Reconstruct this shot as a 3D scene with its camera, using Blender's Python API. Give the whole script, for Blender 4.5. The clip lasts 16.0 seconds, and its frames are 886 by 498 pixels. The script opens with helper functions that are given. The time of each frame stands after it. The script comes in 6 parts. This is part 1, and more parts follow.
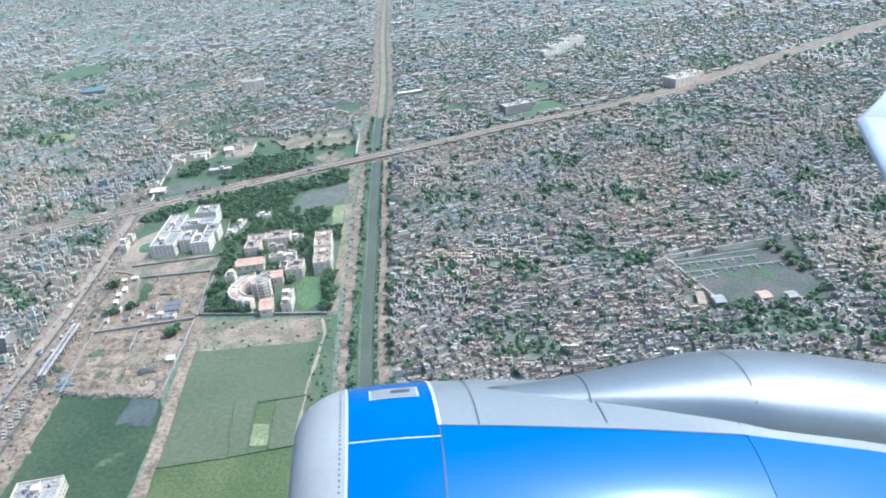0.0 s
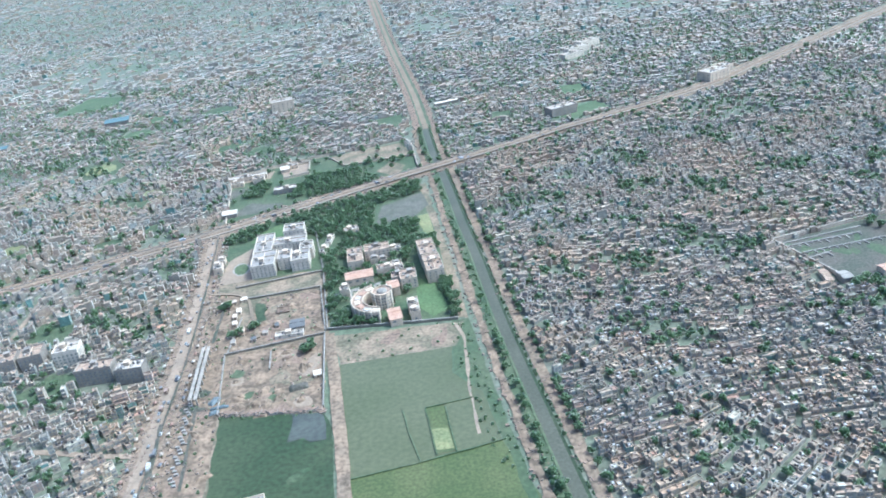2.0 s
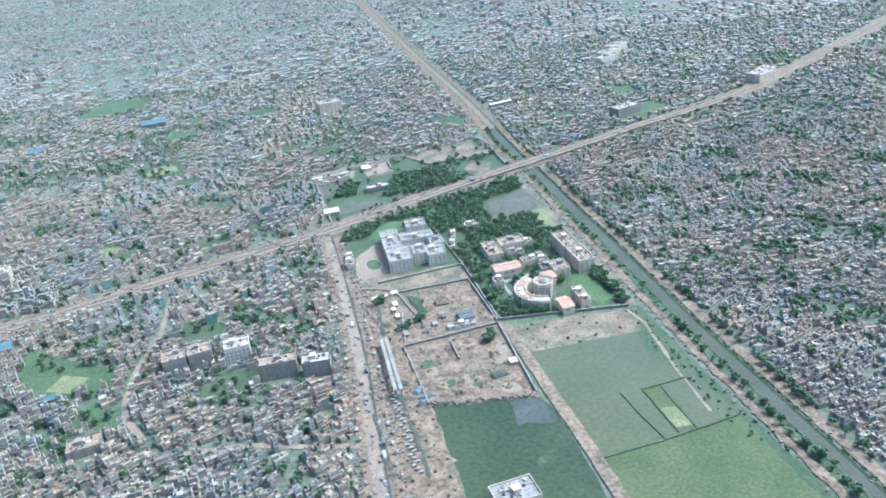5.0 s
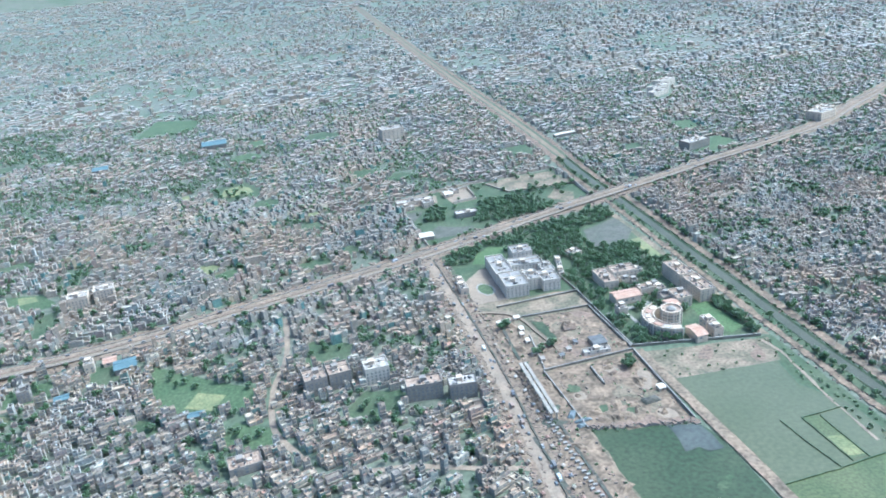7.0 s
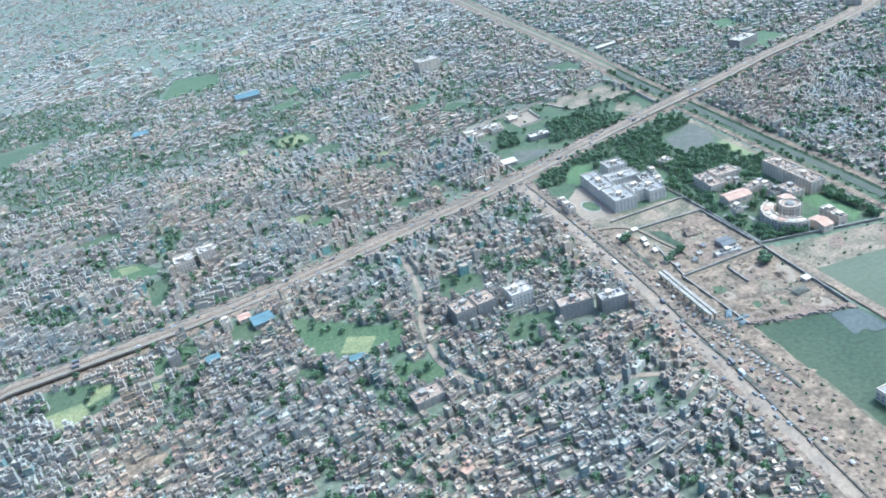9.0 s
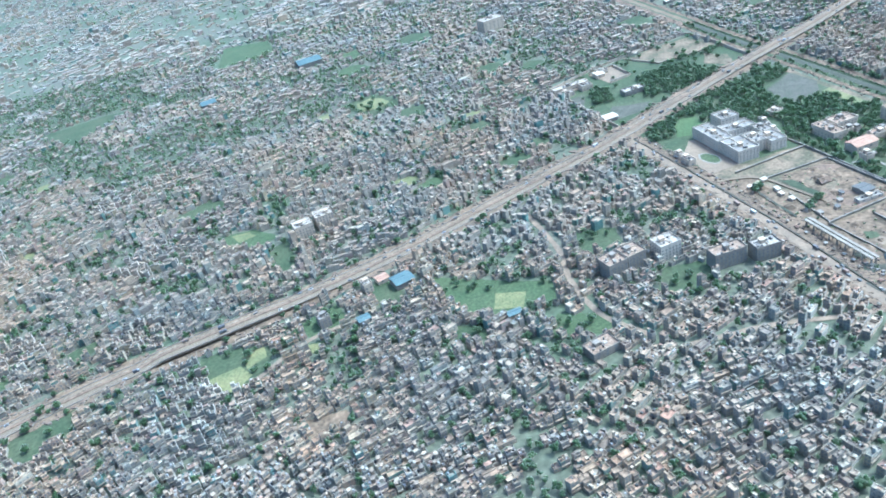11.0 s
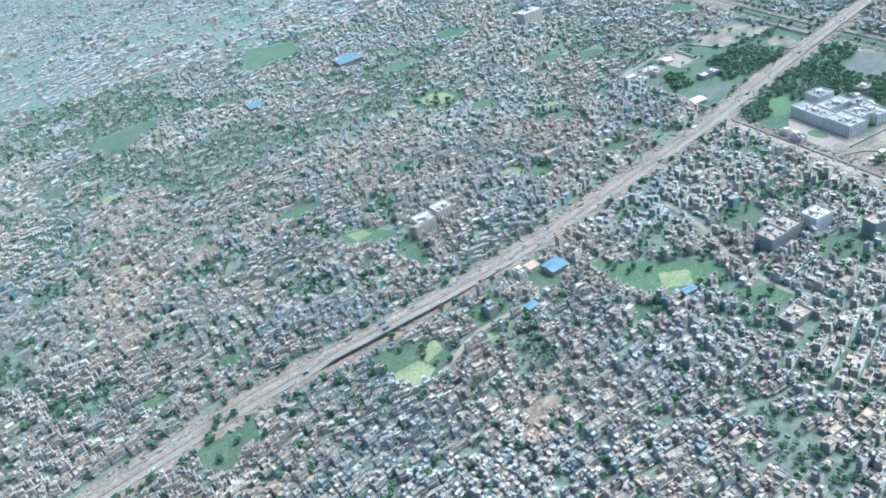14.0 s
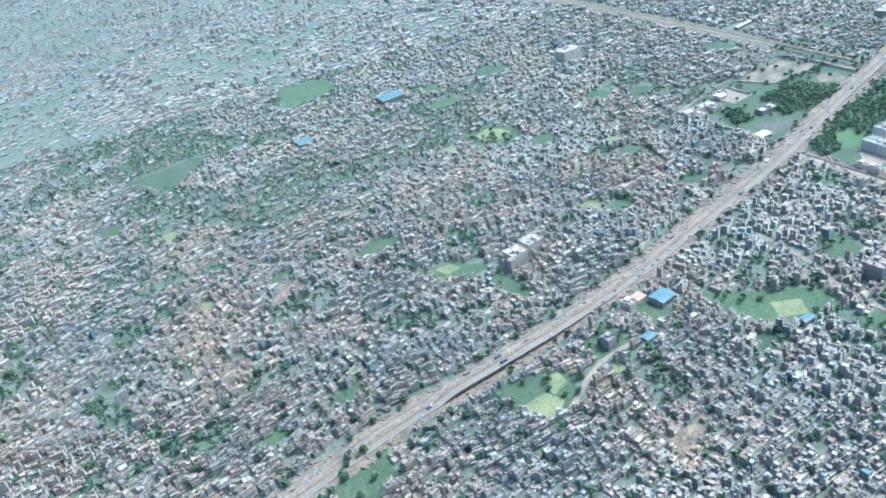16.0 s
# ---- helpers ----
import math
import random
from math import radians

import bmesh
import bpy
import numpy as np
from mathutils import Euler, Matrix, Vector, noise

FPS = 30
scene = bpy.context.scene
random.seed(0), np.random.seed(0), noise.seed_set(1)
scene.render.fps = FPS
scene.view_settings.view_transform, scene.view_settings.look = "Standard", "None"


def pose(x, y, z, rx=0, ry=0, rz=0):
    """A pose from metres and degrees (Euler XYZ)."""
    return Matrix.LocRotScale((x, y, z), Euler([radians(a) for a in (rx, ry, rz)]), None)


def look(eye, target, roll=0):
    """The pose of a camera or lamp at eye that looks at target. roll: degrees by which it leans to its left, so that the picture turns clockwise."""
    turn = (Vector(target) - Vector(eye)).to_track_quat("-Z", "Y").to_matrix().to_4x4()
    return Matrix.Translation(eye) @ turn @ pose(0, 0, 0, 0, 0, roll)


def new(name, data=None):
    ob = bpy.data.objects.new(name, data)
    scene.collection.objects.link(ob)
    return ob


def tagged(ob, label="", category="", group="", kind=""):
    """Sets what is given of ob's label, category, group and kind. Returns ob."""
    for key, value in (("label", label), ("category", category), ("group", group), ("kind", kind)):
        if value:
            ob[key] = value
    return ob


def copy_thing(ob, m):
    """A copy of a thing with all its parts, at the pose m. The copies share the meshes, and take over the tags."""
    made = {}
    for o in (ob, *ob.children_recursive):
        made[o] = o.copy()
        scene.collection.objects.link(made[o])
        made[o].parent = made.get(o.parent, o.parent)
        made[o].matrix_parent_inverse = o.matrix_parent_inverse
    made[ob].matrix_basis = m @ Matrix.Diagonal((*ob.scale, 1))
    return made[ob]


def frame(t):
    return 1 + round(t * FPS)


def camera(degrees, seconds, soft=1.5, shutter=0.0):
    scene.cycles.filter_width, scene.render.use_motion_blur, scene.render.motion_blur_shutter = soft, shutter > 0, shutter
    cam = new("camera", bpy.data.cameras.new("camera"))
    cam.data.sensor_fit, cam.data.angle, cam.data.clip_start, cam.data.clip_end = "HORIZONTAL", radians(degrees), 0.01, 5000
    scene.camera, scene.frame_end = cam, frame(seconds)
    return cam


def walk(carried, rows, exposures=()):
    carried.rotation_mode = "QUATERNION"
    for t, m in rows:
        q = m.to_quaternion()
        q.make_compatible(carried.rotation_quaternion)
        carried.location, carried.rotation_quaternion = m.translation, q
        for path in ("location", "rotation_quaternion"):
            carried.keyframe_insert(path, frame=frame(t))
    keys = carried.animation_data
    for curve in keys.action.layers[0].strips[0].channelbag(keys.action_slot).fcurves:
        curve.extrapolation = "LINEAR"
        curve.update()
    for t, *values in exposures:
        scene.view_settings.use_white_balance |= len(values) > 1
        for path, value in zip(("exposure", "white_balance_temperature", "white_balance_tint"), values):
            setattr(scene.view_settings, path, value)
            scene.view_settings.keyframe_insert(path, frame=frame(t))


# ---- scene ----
cam = camera(61.3, 16.0, soft=1.9)
ROWS = [
    (0.0, -1.80, 3.48, 182.63, 63.93, 4.63, 2.07),
    (0.5, -20.95, 1.34, 183.84, 63.54, 4.87, 1.67),
    (1.0, -40.06, -0.45, 185.02, 62.93, 5.21, 1.75),
    (1.5, -59.13, -1.92, 186.18, 63.84, 6.41, 0.18),
    (2.0, -78.17, -3.09, 187.33, 64.54, 7.24, -1.89),
    (2.5, -97.18, -3.96, 188.49, 64.47, 7.98, -3.25),
    (3.0, -116.15, -4.56, 189.68, 63.77, 8.60, -4.05),
    (3.5, -135.08, -4.91, 190.90, 63.47, 8.89, -4.56),
    (4.0, -153.98, -5.00, 192.17, 64.53, 8.72, -5.99),
    (4.2, -161.52, -4.97, 192.70, 65.13, 8.39, -5.93),
    (6.3, -240.43, -2.53, 198.96, 63.69, 3.26, -7.23),
    (6.5, -247.91, -2.11, 199.64, 64.34, 3.88, -7.51),
    (7.0, -266.59, -0.91, 201.41, 66.88, 4.48, -6.52),
    (7.5, -285.22, 0.48, 203.30, 66.68, 5.19, -7.48),
    (8.0, -303.81, 2.06, 205.31, 64.03, 7.98, -7.61),
    (8.5, -322.36, 3.83, 207.44, 62.03, 9.65, -10.38),
    (9.0, -340.87, 5.80, 209.70, 61.22, 9.73, -10.56),
    (9.5, -359.33, 7.95, 212.09, 60.79, 9.43, -11.10),
    (10.0, -377.75, 10.30, 214.61, 58.14, 10.08, -11.06),
    (10.2, -385.10, 11.29, 215.66, 58.53, 10.80, -10.44),
    (12.3, -461.82, 23.74, 227.98, 57.87, 12.29, -14.87),
    (12.5, -469.07, 25.13, 229.28, 57.85, 12.37, -15.20),
    (13.0, -487.17, 28.77, 232.62, 57.83, 12.50, -15.90),
    (13.5, -505.21, 32.65, 236.09, 57.77, 12.56, -16.71),
    (14.0, -523.19, 36.80, 239.70, 57.32, 11.69, -16.84),
    (14.5, -541.10, 41.21, 243.43, 58.04, 11.13, -16.56),
    (15.0, -558.95, 45.92, 247.27, 58.11, 11.26, -18.26),
    (15.5, -576.72, 50.93, 251.24, 58.41, 11.45, -19.93),
    (16.0, -594.42, 56.26, 255.31, 59.61, 11.17, -18.97),
]
PATH = [(t, pose(x, y, z, rx, ry, rz)) for t, x, y, z, rx, ry, rz in ROWS]
walk(cam, PATH, exposures=[(0.0, 1.15, 4450, -1), (4.0, 1.16, 4340, -2), (8.0, 1.18, 4300, -3), (12.5, 1.24, 4190, -5), (16.0, 1.26, 4160, -5)])

# ---- light ----
SUN = Vector((0.54, 0.07, 0.82)).normalized()
sun = new("sun", bpy.data.lights.new("sun", "SUN"))
sun.data.energy, sun.data.angle, sun.data.color = 1.75, radians(2.5), (1.0, 0.84, 0.62)
sun.matrix_world = look(SUN * 900, (0, 0, 0))
world = bpy.data.worlds.new("sky")
scene.world = world
world.use_nodes = True
wn, wl = world.node_tree.nodes, world.node_tree.links
sky = wn.new("ShaderNodeTexSky")
sky.sky_type, sky.sun_disc = "NISHITA", False
sky.sun_elevation, sky.sun_rotation = math.asin(SUN.z), math.atan2(SUN.x, SUN.y)
sky.air_density, sky.dust_density, sky.ozone_density = 1.3, 8.0, 1.0
wn["Background"].inputs[1].default_value = 0.15
wl.new(sky.outputs[0], wn["Background"].inputs[0])


# ---- materials ----
def mat(name, a, b, scale=0.1, fine=2.5, rough=0.8, bump=0.2, picks=(), per="island", metal=0.0, spec=0.4, edge=(0.35, 0.65), contrast=0.3, coat=0.0, haze_sheen=0.0, zone=()):
    """Two colours mixed by a broad noise, with a fine grain over them; picks: colours of which each piece takes one; zone: two tints that change from quarter to quarter."""
    m = bpy.data.materials.new(name)
    m.use_nodes = True
    n, l = m.node_tree.nodes, m.node_tree.links
    p = n["Principled BSDF"]
    p.inputs["Roughness"].default_value, p.inputs["Metallic"].default_value = rough, metal
    p.inputs["Specular IOR Level"].default_value, p.inputs["Coat Weight"].default_value = spec, coat
    # haze put into the surface: sheen pales what is seen at low angles
    p.inputs["Sheen Weight"].default_value, p.inputs["Sheen Roughness"].default_value = haze_sheen, 0.33
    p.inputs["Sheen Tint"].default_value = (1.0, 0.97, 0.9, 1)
    geo = n.new("ShaderNodeNewGeometry")

    def noise_node(sc, detail):
        t = n.new("ShaderNodeTexNoise")
        t.inputs["Scale"].default_value, t.inputs["Detail"].default_value = sc, detail
        l.new(geo.outputs["Position"], t.inputs["Vector"])
        return t.outputs[0]

    def mixed(kind, fac, x, y):
        t = n.new("ShaderNodeMix")
        t.data_type, t.blend_type = "RGBA", kind
        for sock, v in ((t.inputs[0], fac), (t.inputs[6], x), (t.inputs[7], y)):
            if isinstance(v, (float, int)):
                sock.default_value = v
            elif isinstance(v, tuple):
                sock.default_value = (*v, 1)
            else:
                l.new(v, sock)
        return t.outputs[2]

    broad = n.new("ShaderNodeMapRange")
    broad.inputs[1].default_value, broad.inputs[2].default_value = edge
    l.new(noise_node(scale, 5), broad.inputs[0])
    grain_raw = noise_node(fine, 3)
    grain = n.new("ShaderNodeMapRange")
    grain.inputs[1].default_value, grain.inputs[2].default_value = 0.3, 0.7
    grain.inputs[3].default_value, grain.inputs[4].default_value = 1 - contrast, 1 + contrast
    l.new(grain_raw, grain.inputs[0])
    if picks:
        ramp = n.new("ShaderNodeValToRGB")
        ramp.color_ramp.interpolation = "CONSTANT"
        for i, c in enumerate(picks):
            e = ramp.color_ramp.elements[i] if i < 2 else ramp.color_ramp.elements.new(i / len(picks))
            e.position, e.color = i / len(picks), (*c, 1)
        if per == "island":
            l.new(geo.outputs["Random Per Island"], ramp.inputs[0])
        else:
            l.new(n.new("ShaderNodeObjectInfo").outputs["Random"], ramp.inputs[0])
        stain = mixed("MIX", broad.outputs[0], a, b)
        col = mixed("MULTIPLY", 1.0, ramp.outputs[0], stain)
    else:
        col = mixed("MIX", broad.outputs[0], a, b)
    col = mixed("MULTIPLY", 1.0, col, grain.outputs[0])
    if zone:
        quarter = n.new("ShaderNodeMapRange")
        quarter.inputs[1].default_value, quarter.inputs[2].default_value = 0.36, 0.64
        l.new(noise_node(0.016, 3), quarter.inputs[0])
        col = mixed("MULTIPLY", 1.0, col, mixed("MIX", quarter.outputs[0], *zone))
    l.new(col, p.inputs["Base Color"])
    if bump:
        bn = n.new("ShaderNodeBump")
        bn.inputs["Strength"].default_value, bn.inputs["Distance"].default_value = bump, 0.2
        l.new(grain_raw, bn.inputs["Height"])
        l.new(bn.outputs[0], p.inputs["Normal"])
    return m


WHITE = (1.0, 1.0, 1.0)
WALLS = ((0.328, 0.29, 0.242), (0.392, 0.36, 0.301), (0.288, 0.257, 0.218), (0.333, 0.281, 0.231), (0.285, 0.258, 0.225), (0.378, 0.331, 0.265), (0.34, 0.288, 0.244), (0.28, 0.266, 0.233), (0.3, 0.249, 0.204), (0.15, 0.235, 0.215), (0.308, 0.274, 0.23), (0.351, 0.278, 0.247), (0.283, 0.28, 0.242), (0.374, 0.33, 0.239), (0.303, 0.284, 0.231), (0.303, 0.298, 0.272), (0.392, 0.387, 0.35), (0.32, 0.285, 0.244))
ROOFS = ((0.31, 0.243, 0.18), (0.444, 0.353, 0.264), (0.241, 0.196, 0.155), (0.352, 0.273, 0.196), (0.48, 0.405, 0.305), (0.281, 0.222, 0.17), (0.222, 0.188, 0.152), (0.408, 0.3, 0.215), (0.243, 0.215, 0.176), (0.387, 0.304, 0.224), (0.333, 0.24, 0.167), (0.257, 0.211, 0.166), (0.362, 0.282, 0.207), (0.253, 0.237, 0.193), (0.373, 0.242, 0.183), (0.243, 0.218, 0.178), (0.485, 0.435, 0.345), (0.297, 0.238, 0.18))
ZONES = ((1.10, 0.99, 0.86), (0.88, 0.92, 0.94))
# ground, plaster, roof, leaf and grass sheen stands in for distant haze
M_ground = mat("dusty_ground", (0.125, 0.122, 0.09), (0.088, 0.106, 0.064), 0.012, 0.35, 0.9, 0.3, edge=(0.38, 0.62), contrast=0.35, haze_sheen=0.12)
M_wall = mat("painted_plaster", WHITE, (0.72, 0.70, 0.68), 0.25, 1.4, 0.75, 0.1, picks=WALLS, haze_sheen=0.55, zone=ZONES)
M_roof = mat("cement_roof", WHITE, (0.45, 0.43, 0.41), 0.45, 1.1, 0.7, 0.15, picks=ROOFS, haze_sheen=0.7, zone=ZONES)
M_tank = mat("plastic_tank", WHITE, WHITE, 1, 3, 0.5, 0, picks=((0.03, 0.03, 0.035), (0.4, 0.39, 0.37), (0.07, 0.07, 0.075), (0.04, 0.04, 0.04)))
# glass base colour raised to imitate haze over dark windows
M_pane = mat("hazed_window_glass", (0.13, 0.14, 0.145), (0.18, 0.18, 0.175), 0.4, 3, 0.35, 0)
M_leaf = mat("foliage", WHITE, (0.74, 0.8, 0.72), 0.06, 1.2, 0.8, 0.25, picks=((0.104, 0.146, 0.078), (0.114, 0.154, 0.08), (0.096, 0.136, 0.076), (0.12, 0.156, 0.082), (0.104, 0.142, 0.078)), haze_sheen=1.0, spec=0.15)
# leaves let part of the light through
ln, ll = M_leaf.node_tree.nodes, M_leaf.node_tree.links
thin, mixer = ln.new("ShaderNodeBsdfTranslucent"), ln.new("ShaderNodeMixShader")
thin.inputs[0].default_value = (0.30, 0.40, 0.22, 1)
mixer.inputs[0].default_value = 0.55
ll.new(ln["Principled BSDF"].outputs[0], mixer.inputs[1])
ll.new(thin.outputs[0], mixer.inputs[2])
ll.new(mixer.outputs[0], ln["Material Output"].inputs[0])
M_bark = mat("bark", (0.10, 0.075, 0.05), (0.16, 0.12, 0.09), 1.5, 8, 0.9, 0.5)
M_asphalt = mat("worn_asphalt", (0.16, 0.125, 0.088), (0.2, 0.155, 0.108), 0.06, 1.5, 0.9, 0.2, contrast=0.25, spec=0.2)
M_line = mat("dusty_white_paint", (0.30, 0.26, 0.215), (0.21, 0.18, 0.145), 0.2, 1.5, 0.8, 0.1, contrast=0.25)
M_sandroad = mat("sandy_road", (0.215, 0.156, 0.106), (0.14, 0.108, 0.077), 0.07, 0.6, 0.95, 0.4, contrast=0.4, spec=0.2)
M_dirtlane = mat("packed_dirt", (0.25, 0.188, 0.13), (0.19, 0.145, 0.105), 0.1, 1.0, 0.9, 0.3, contrast=0.2)
M_sand = mat("bare_sandy_earth", (0.225, 0.162, 0.11), (0.092, 0.072, 0.051), 0.15, 0.5, 0.95, 0.5, contrast=0.42, edge=(0.34, 0.68), spec=0.2)
M_pinkroof = mat("pinkish_roof", (0.23, 0.162, 0.115), (0.31, 0.23, 0.168), 0.35, 1.4, 0.85, 0.1, contrast=0.45, spec=0.2)
M_yard = mat("yard_earth", (0.082, 0.071, 0.056), (0.05, 0.056, 0.038), 0.06, 0.8, 0.9, 0.3, contrast=0.4)
M_earth = mat("dug_earth", (0.21, 0.145, 0.105), (0.14, 0.105, 0.078), 0.12, 0.7, 0.95, 0.5, contrast=0.35, spec=0.2)
M_dry = mat("dry_grass", (0.205, 0.152, 0.103), (0.10, 0.09, 0.056), 0.09, 0.6, 0.95, 0.4, contrast=0.4, edge=(0.38, 0.62))
M_field = mat("flooded_field", (0.08, 0.085, 0.043), (0.094, 0.096, 0.052), 0.03, 0.5, 0.16, 0.0, contrast=0.14, spec=0.2)
M_paddy = mat("green_crop", (0.062, 0.076, 0.026), (0.086, 0.093, 0.036), 0.05, 0.8, 0.35, 0.1, spec=0.22)
M_weed = mat("pond_weed", (0.034, 0.048, 0.022), (0.052, 0.063, 0.031), 0.035, 0.5, 0.5, 0.05, contrast=0.3, spec=0.18)
M_grass = mat("lawn", (0.064, 0.098, 0.036), (0.08, 0.11, 0.044), 0.06, 0.7, 0.9, 0.3, haze_sheen=0.05)
M_pasture = mat("muted_green_lot", (0.054, 0.08, 0.034), (0.074, 0.094, 0.043), 0.05, 0.6, 0.9, 0.3, contrast=0.35, haze_sheen=0.05)
M_scrub = mat("scrub_grass", (0.046, 0.067, 0.031), (0.072, 0.084, 0.043), 0.05, 0.5, 0.9, 0.4, haze_sheen=0.05)
M_yellow = mat("pale_dry_lawn", (0.19, 0.18, 0.08), (0.125, 0.135, 0.06), 0.10, 0.9, 0.9, 0.2, haze_sheen=0.1)
M_pondwater = mat("dark_pond_water", (0.055, 0.058, 0.046), (0.075, 0.076, 0.06), 0.06, 0.5, 0.15, 0.0, contrast=0.15, spec=0.3)
M_water = mat("grey_canal_water", (0.07, 0.07, 0.052), (0.086, 0.084, 0.063), 0.05, 0.8, 0.4, 0.04, contrast=0.2, spec=0.05)
M_greylot = mat("grey_paving", (0.112, 0.103, 0.085), (0.083, 0.084, 0.064), 0.12, 1.0, 0.9, 0.1, contrast=0.3, spec=0.2)
M_white = mat("white_paint", (0.55, 0.47, 0.375), (0.46, 0.395, 0.315), 0.12, 1.2, 0.7, 0.05, contrast=0.2)
M_cream = mat("cream_render", (0.54, 0.435, 0.325), (0.44, 0.355, 0.265), 0.15, 1.2, 0.75, 0.05, contrast=0.2)
M_grey = mat("grey_render", (0.26, 0.222, 0.182), (0.2, 0.175, 0.147), 0.15, 1.2, 0.75, 0.05, contrast=0.25)
M_slab = mat("roof_slab", (0.27, 0.235, 0.20), (0.42, 0.37, 0.315), 0.3, 1.1, 0.9, 0.1, contrast=0.45, spec=0.2)
M_palecement = mat("pale_cement_roof", (0.28, 0.25, 0.22), (0.20, 0.178, 0.157), 0.25, 1.1, 0.85, 0.1, contrast=0.3, spec=0.2)
M_slate = mat("dark_sheet_roof", (0.085, 0.082, 0.08), (0.115, 0.11, 0.105), 0.3, 2, 0.7, 0.1, contrast=0.3)
M_redroof = mat("red_tile_roof", (0.32, 0.19, 0.125), (0.38, 0.25, 0.18), 0.25, 1.5, 0.8, 0.3, contrast=0.25)
M_blue = mat("blue_sheet_roof", (0.086, 0.125, 0.132), (0.108, 0.152, 0.156), 0.2, 2, 0.65, 0.1, contrast=0.25)
M_brick = mat("dark_brick_wall", (0.15, 0.135, 0.105), (0.22, 0.19, 0.15), 0.2, 2.5, 0.9, 0.3)
M_concrete = mat("concrete", (0.28, 0.25, 0.215), (0.20, 0.18, 0.155), 0.12, 1.5, 0.85, 0.15, contrast=0.25)
M_car = mat("car_paint", WHITE, WHITE, 1, 5, 0.3, 0, picks=((0.45, 0.45, 0.45), (0.24, 0.17, 0.13), (0.1, 0.1, 0.11), (0.36, 0.36, 0.38), (0.55, 0.53, 0.48), (0.13, 0.125, 0.12), (0.2, 0.2, 0.2)), per="object", contrast=0.02)
M_rubber = mat("rubber", (0.03, 0.03, 0.03), (0.04, 0.04, 0.04), 1, 5, 0.8, 0)


# ---- helpers of the scene ----
def mesh_of(bm, name, material=None):
    me = bpy.data.meshes.new(name)
    bm.normal_update()
    bm.to_mesh(me)
    bm.free()
    if material:
        me.materials.append(material)
    return me


def part(name, bm, material, parent, label=""):
    ob = new(name, mesh_of(bm, name, material) if isinstance(bm, bmesh.types.BMesh) else bm)
    ob.parent = parent
    return tagged(ob, label)


def base(name, m, label, category, group="", kind=""):
    ob = new(name)
    ob.empty_display_size = 0.5
    ob.matrix_world = m
    return tagged(ob, label, category, group, kind)


def add_box(bm, x0, x1, y0, y1, z0, z1, bottom=False):
    v = [bm.verts.new(p) for p in ((x0, y0, z0), (x1, y0, z0), (x1, y1, z0), (x0, y1, z0), (x0, y0, z1), (x1, y0, z1), (x1, y1, z1), (x0, y1, z1))]
    for f in ((0, 1, 5, 4), (1, 2, 6, 5), (2, 3, 7, 6), (3, 0, 4, 7), (4, 5, 6, 7)) + (((3, 2, 1, 0),) if bottom else ()):
        bm.faces.new([v[i] for i in f])
    return v


def boxes(*bs):
    bm = bmesh.new()
    for b in bs:
        add_box(bm, *b)
    return bm


def poly_area(name, pts, z, material, label, category):
    """A flat piece of ground with an uneven outline."""
    rng = random.Random(name + str(pts[0]))
    out = []
    for i, p in enumerate(pts):
        q = pts[(i + 1) % len(pts)]
        n = max(2, int(math.dist(p, q) / 5))
        for k in range(n):
            s = k / n
            w = 0.0 if k == 0 else 0.55
            out.append((p[0] + (q[0] - p[0]) * s + rng.uniform(-w, w), p[1] + (q[1] - p[1]) * s + rng.uniform(-w, w), z))
    bm = bmesh.new()
    f = bm.faces.new([bm.verts.new(p) for p in out])
    bm.normal_update()
    if f.normal.z < 0:
        f.normal_flip()
    bmesh.ops.triangulate(bm, faces=bm.faces[:])
    return tagged(new(name, mesh_of(bm, name, material)), label, category, kind="structure")


def smooth_line(pts, step=6.0):
    """Catmull-Rom through the points, evenly stepped."""
    p = [np.array(q, float) for q in pts]
    p = [2 * p[0] - p[1]] + p + [2 * p[-1] - p[-2]]
    out = []
    for i in range(1, len(p) - 2):
        n = max(1, int(np.linalg.norm(p[i + 1] - p[i]) / step))
        for k in range(n):
            t = k / n
            out.append(0.5 * (2 * p[i] + (p[i + 1] - p[i - 1]) * t + (2 * p[i - 1] - 5 * p[i] + 4 * p[i + 1] - p[i + 2]) * t * t + (3 * p[i] - p[i - 1] - 3 * p[i + 1] + p[i + 2]) * t ** 3))
    out.append(p[-2])
    return np.array(out)


def side_dirs(line):
    d = np.gradient(line, axis=0)
    d /= np.linalg.norm(d, axis=1)[:, None]
    return np.c_[-d[:, 1], d[:, 0]]


